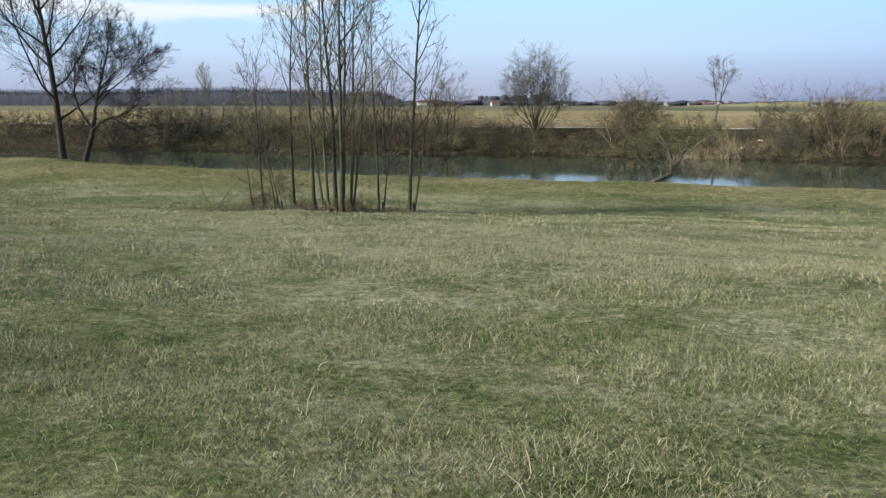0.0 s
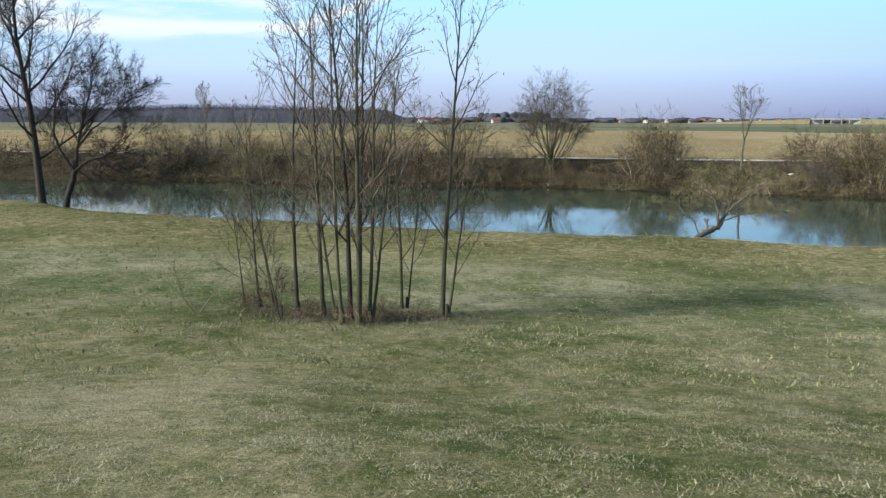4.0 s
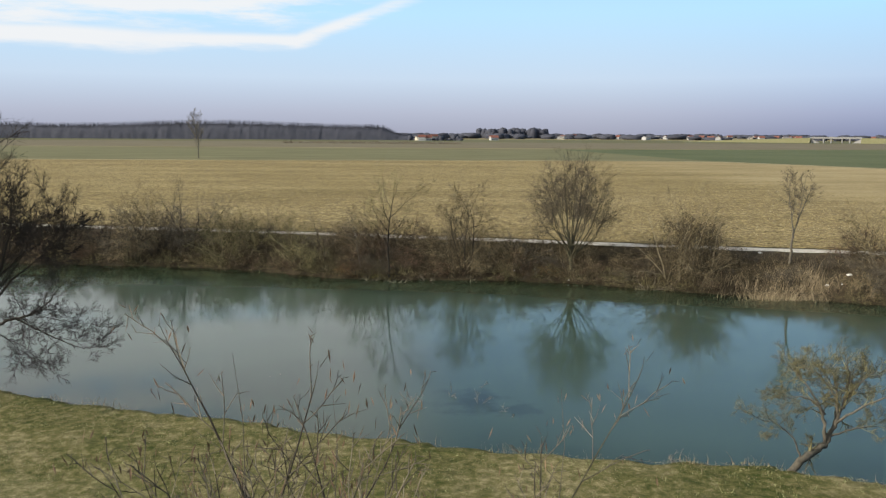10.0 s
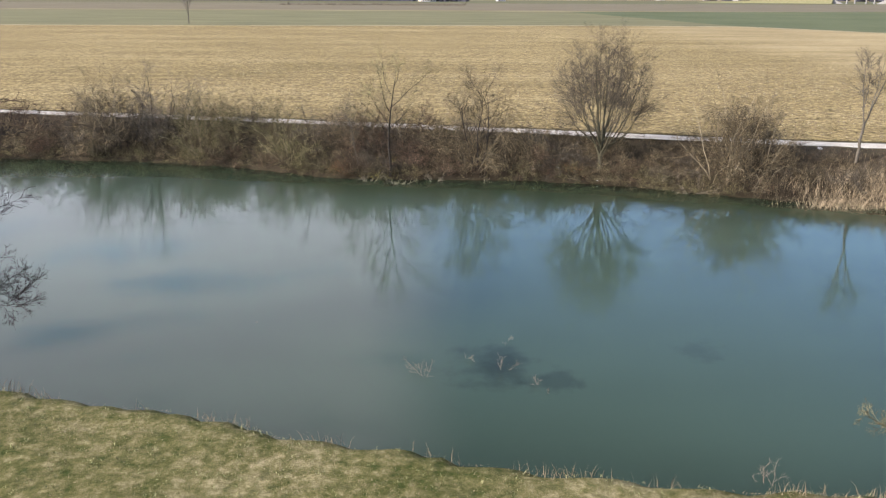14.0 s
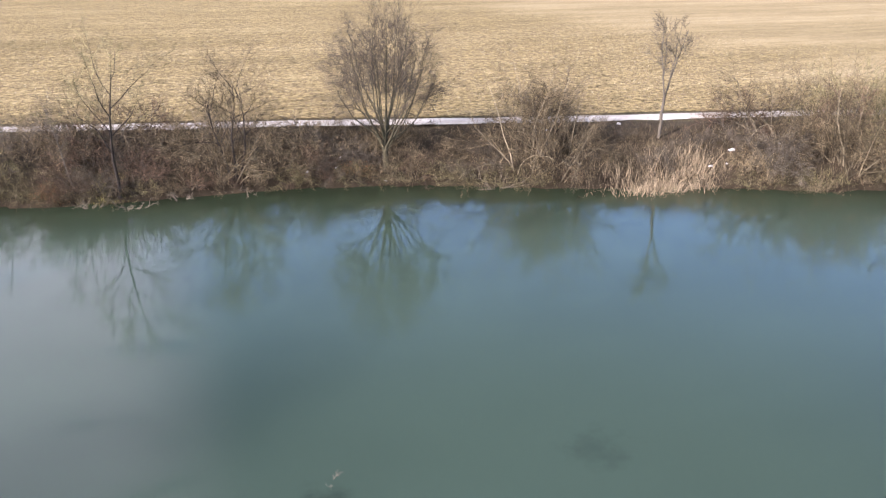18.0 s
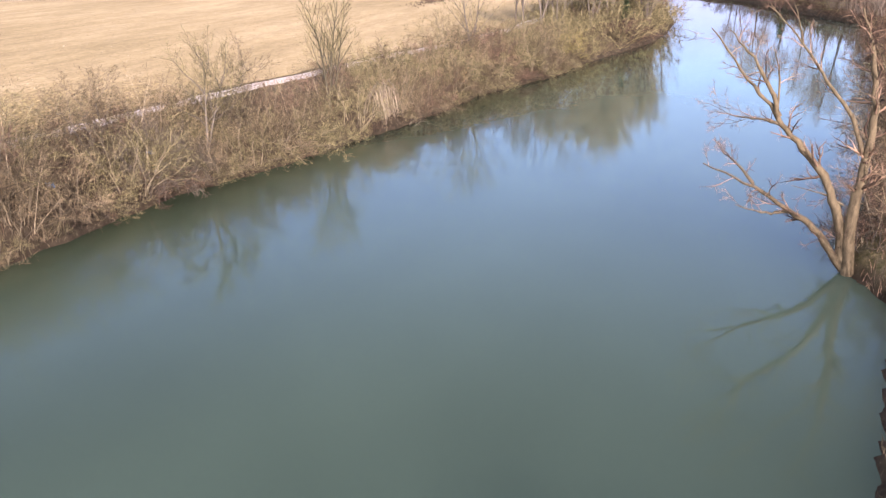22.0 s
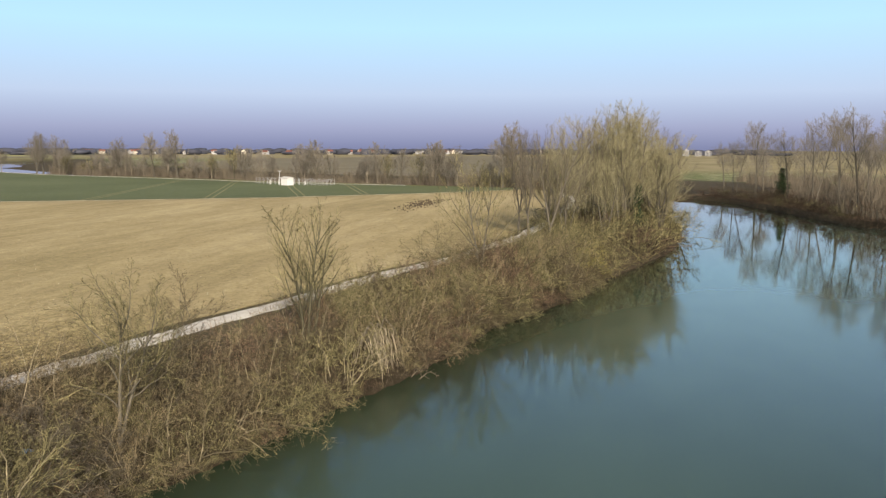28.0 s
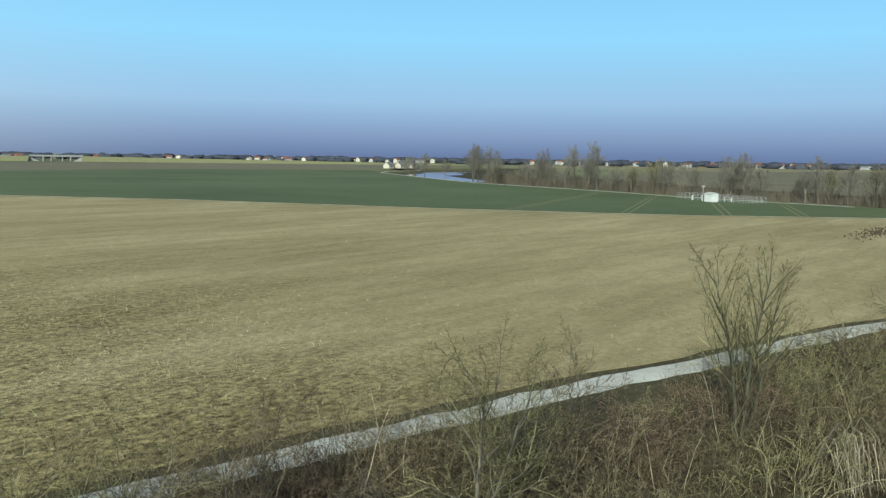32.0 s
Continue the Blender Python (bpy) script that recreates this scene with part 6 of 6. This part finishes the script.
# weeds on the near water edge
x, y = bank_places(5200, -34, 60, NEAR_EDGE, -1, -0.1, 0.9)
keep = np.sin(x * 1.7) + np.sin(x * 0.63 + 1) + rng.normal(0, 0.6, len(x)) > 0.4
tagged(new("bank_weeds", blades_mesh("bank_weeds", M_DRY, on_ground(x[keep], y[keep]), 0.45, 0.010, 0.5, rng)), "dry weeds fringing the near water edge", "weeds", kind="stuff")
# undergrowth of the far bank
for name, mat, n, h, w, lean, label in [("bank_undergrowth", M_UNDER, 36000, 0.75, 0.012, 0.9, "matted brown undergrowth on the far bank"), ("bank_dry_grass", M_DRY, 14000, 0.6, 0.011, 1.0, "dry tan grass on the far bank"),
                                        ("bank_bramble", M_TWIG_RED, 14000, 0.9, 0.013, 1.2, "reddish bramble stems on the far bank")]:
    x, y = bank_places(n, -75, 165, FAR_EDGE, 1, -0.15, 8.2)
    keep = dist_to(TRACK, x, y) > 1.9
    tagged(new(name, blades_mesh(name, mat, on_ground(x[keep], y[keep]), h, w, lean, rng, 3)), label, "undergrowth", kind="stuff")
x, y = bank_places(22000, 44, 300, NEAR_EDGE, -1, -0.1, 9)
tagged(new("far_undergrowth", blades_mesh("far_undergrowth", M_TWIG_RED, on_ground(x, y), 0.9, 0.02, 1.0, rng)), "reddish undergrowth on the downstream bank", "undergrowth", kind="stuff")
# reeds
for x0, y0, sx, sy, n in [(27.0, 94.0, 1.5, 0.9, 170), (30.2, 93.2, 1.3, 0.8, 240), (32.6, 92.9, 0.8, 0.7, 200), (81.5, 78.3, 1.4, 0.8, 200)]:
    x, y = rng.normal(x0, sx, n), rng.normal(y0, sy, n)
    p = on_ground(x, y)
    p[:, 2] = np.maximum(p[:, 2], -0.1)
    tagged(new("reed_bed", blades_mesh("reed_bed", M_REED, p, 1.75, 0.012, 0.6, rng, 3)), "pale dry reed bed at the far water edge", "reeds", kind="stuff")
x, y = rng.normal(30.2, 2.2, 900), rng.normal(91.6, 0.6, 900)
p = on_ground(x, y)
p[:, 2] = np.maximum(p[:, 2], -0.05)
tagged(new("fallen_reeds", blades_mesh("fallen_reeds", M_REED, p, 1.6, 0.018, 1.5, rng, 3)), "broken reeds lying at the water edge", "reeds", kind="stuff")


def branch_pile(name, at, seed, n, length, radius, material, label, category, group="", flat=0.5):
    """Drift branches that stick out of the water or lie on the bank."""
    r = np.random.default_rng(seed)
    ob = empty(name, at, label, category, group)
    for i in range(n):
        a = r.uniform(0, 6.28)
        w = Wood()
        tips = []
        branch(r, [w] * 3, (r.normal(0, 0.15), r.normal(0, 0.15), -0.25), (math.cos(a), math.sin(a), flat * r.uniform(0.5, 1.6)), length * r.uniform(0.5, 1.1), radius, 0, dict(SPARSE, thin=0.008), tips)
        part("stick", w.mesh("stick", material), ob)
    return ob


for i, (x, y, n, ln) in enumerate([(-12.1, 67.3, 2, 0.35), (-3.5, 61.6, 3, 0.8), (0.0, 62.4, 3, 0.95), (2.0, 60.9, 2, 0.6), (0.5, 65.3, 2, 0.5), (-1.3, 63.6, 1, 0.6), (8.65, 53.3, 2, 1.2)]):
    branch_pile("snag", (x, y, 0.0), 500 + i, n, ln, 0.013, M_BARK_PALE, "bleached snag branches sticking out of the water", "driftwood", "snags in the river", 0.8)
for i, (x, y, n, ln) in enumerate([(18.2, 96.0, 9, 1.9), (79.3, 75.0, 4, 1.6), (-6.6, 99.2, 6, 1.5), (62.0, 81.6, 6, 1.5), (50.5, 85.9, 6, 1.6), (1.0, 100.4, 6, 1.4), (-3.4, 100.2, 7, 1.2), (-9.0, 99.6, 5, 1.3)]):
    branch_pile("driftwood", (x, y, 0.05), 520 + i, n, ln, 0.035, M_BARK_PALE, "pale dead branches washed against the far bank", "driftwood", "driftwood along the bank", 0.25)
# the bleached hanging vines: a low arch of old stems from which dead strands hang to the water
def hanging_vines(at, along_bank, width, height, n, seed):
    r = np.random.default_rng(seed)
    ob = empty("vine_tangle", at, "bleached curtain of dead climbing vines hanging over the water", "vines", turn=along_bank)
    for i in range(7):
        x0 = width * (i / 6 - 0.5)
        pts = np.array([(x0, 1.2, 0.4), (x0 + r.normal(0, 0.15), 0.8, height * 0.6), (x0 * 0.9, 0.2, height * r.uniform(0.85, 1.05)), (x0 * 0.95, -0.7, height * 0.8)])
        w = Wood()
        w.tube(pts, np.array([0.06, 0.05, 0.04, 0.02]), 6)
        part("arch", w.mesh("arch", M_BARK_PALE), ob)
    w = Wood()
    for _ in range(n):
        x0 = r.normal(0, 0.26) * width
        top = height * r.uniform(0.5, 1.0) * (1 - 0.3 * abs(x0) / width)
        out = r.uniform(-0.9, 0.3)
        s_ = np.linspace(0, 1, 6)
        sway = np.cumsum(r.normal(0, 0.07, (6, 2)), 0)
        pts = np.stack([x0 + sway[:, 0], out - 0.5 * s_ + sway[:, 1], top - (top - r.uniform(-0.2, 0.7)) * s_ ** 1.3], 1)
        w.tube(pts, np.linspace(0.022, 0.010, 6) * r.uniform(0.6, 1.3), 4)
    part("strand_curtain", w.mesh("strand_curtain", M_VINE), ob)["kind"] = "stuff"
    return ob


hanging_vines((VINE_X, VINE_Y, gz(VINE_X, VINE_Y)), math.atan2(-2.5, 6.5), 2.8, 3.3, 85, 530)
# the bush with yellow leaves, and rusty leaves still hanging
for x, y, s, mat, n, label in [(126.0, 62.6, 1.15, M_LEAF_YELLOW, 1600, "willow bush with yellowing leaves at the water"), (54.8, 86.6, 0.6, M_LEAF_RUST, 900, "low bush with rusty dead leaves"),
                               (9.0, 100.0, 0.5, M_LEAF_RUST, 500, "low bush with rusty dead leaves"), (135.0, 62.0, 0.9, M_LEAF_YELLOW, 700, "willow bush with yellowing leaves at the water"),
                               (95.0, 73.0, 0.8, M_LEAF_RUST, 400, "low bush with rusty dead leaves"), (-11.6, 101.2, 0.42, M_LEAF_RUST, 1100, "low bush with rusty dead leaves"),
                               (-8.0, 100.6, 0.6, M_LEAF_YELLOW, 260, "mossy bush with a few yellow leaves at the water")]:
    parts, tips = shrub_meshes("leafy_bush", abs(int(x)), 3.0, 2.6, 20, M_TWIG_OLIVE, M_BARK_OLIVE, kids=(8, 4), arch=-0.6)
    ob = plant("leafy_bush", (x, y, gz(x, y)), parts, label, "bush", size=s)
    part("foliage", leaf_mesh("foliage", tips, np.random.default_rng(abs(int(x))), mat, n, 0.14, 0.04, 0.8, 0.2), ob)


def crumpled(name, at, size, material, label, seed):
    """A crumpled bag or sheet with folds."""
    bm = bmesh.new()
    bmesh.ops.create_icosphere(bm, subdivisions=2, radius=1)
    r = random.Random(seed)
    for v in bm.verts:
        k = r.uniform(0.55, 1.15)
        v.co = Vector((v.co.x * k * size, v.co.y * k * size * 0.7, max(v.co.z * k, -0.4) * size * 0.5))
    me = bpy.data.meshes.new(name)
    bm.to_mesh(me)
    bm.free()
    me.materials.append(material)
    ob = new(name, me)
    ob.location, ob.rotation_euler = (at[0], at[1], gz(*at) + size * 0.2), (0, 0, seed)
    return tagged(ob, label, "litter", "litter on the bank")


for i, (x, y, s) in enumerate([(36.4, 93.6, 0.28), (7.75, 101.2, 0.2), (8.3, 102.3, 0.16), (5.6, 101.3, 0.14), (11.0, 99.3, 0.13), (30.6, 100.4, 0.24), (33.9, 92.6, 0.2), (35.2, 92.4, 0.16), (40.2, 93.0, 0.13), (24.6, 101.0, 0.15)]):
    crumpled("plastic_bag", (x, y), s, M_LITTER_WHITE, "crumpled white plastic bag in the brush", i)
crumpled("blue_sheet", (48.2, 90.3), 0.5, M_LITTER_BLUE, "crumpled blue plastic sheet in the brush", 20)
crumpled("blue_sheet", (57.0, 88.6), 0.35, M_LITTER_BLUE, "crumpled blue plastic sheet in the brush", 21)

# clods and straw on the harrowed field
n = 60000
x, y = rng.uniform(-45, 175, n), rng.uniform(84, 190, n)
keep = (dist_to(TRACK, x, y) > 2.9) & inside([(-900, 260)] + stubble_near + stubble_far[::-1], x, y) & (rng.uniform(0, 1, n) < np.clip(45 / np.maximum(np.hypot(x - 45, y - 100), 1), 0.1, 1) * np.clip((95 - x) / 40, 0.12, 1))
x, y = x[keep], y[keep]
m = len(x)
s = rng.uniform(0.035, 0.13, m)
octa = np.array([(1, 0, 0), (0, 1, 0), (-1, 0, 0), (0, -1, 0), (0, 0, 0.8)], float)
v = octa[None] * (s[:, None, None] * rng.uniform(0.6, 1.4, (m, 5, 1))) + np.stack([x, y, np.full(m, 3.055)], 1)[:, None, :]
f = np.array([(0, 1, 4), (1, 2, 4), (2, 3, 4), (3, 0, 4)])
M_CLOD = simple("dry_earth_clods", (0.13, 0.10, 0.055), (0.30, 0.235, 0.135), 1.3, bump=0)
tagged(new("earth_clods", mesh_from("earth_clods", v.reshape(-1, 3), (np.arange(m)[:, None, None] * 5 + f[None]).reshape(-1, 3), M_CLOD)), "dry earth clods strewn over the harrowed field", "clods", kind="stuff")
pos = np.stack([x, y, np.full(m, 3.06)], 1)[::3] + rng.normal(0, 0.5, (len(x[::3]), 3)) * (1, 1, 0)
tagged(new("field_straw", blades_mesh("field_straw", M_STRAW, pos, 0.30, 0.02, 1.5, rng)), "bits of straw lying on the harrowed field", "straw", kind="stuff")
# green weeds along the track verge
for side, n in ((1.6, 5000), (-2.0, 5000)):
    vx, vy = [], []
    edge = aside(ragged(TRACK, 1.0, 0, 2), side)
    for _ in range(n):
        p = edge[rng.integers(len(edge))]
        vx.append(p[0] + rng.normal(0, 0.3))
        vy.append(p[1] + rng.normal(0, 0.3))
    vx, vy = np.array(vx), np.array(vy)
    keep = (vx > -60) & (vx < 170)
    pos = np.stack([vx, vy, np.full(n, 3.03)], 1)[keep]
    tagged(new("verge_grass", blades_mesh("verge_grass", M_DULL, pos, 0.15, 0.014, 1.1, rng)), "short grass on the verge of the farm track", "grass", kind="stuff")

# the dark patch of turned soil in the field
n = 520
x, y = rng.normal(217, 9, n), rng.normal(102.5, 1.8, n)
s = rng.uniform(0.08, 0.3, n)
v = octa[None] * (s[:, None, None] * rng.uniform(0.6, 1.4, (n, 5, 1))) + np.stack([x, y, np.full(n, 3.05)], 1)[:, None, :]
M_SOIL = simple("dark_turned_soil", (0.05, 0.036, 0.022), (0.12, 0.09, 0.055), 1.3, bump=0)
tagged(new("turned_soil", mesh_from("turned_soil", v.reshape(-1, 3), (np.arange(n)[:, None, None] * 5 + f[None]).reshape(-1, 3), M_SOIL)), "dark streak of turned soil in the field", "soil", kind="stuff")
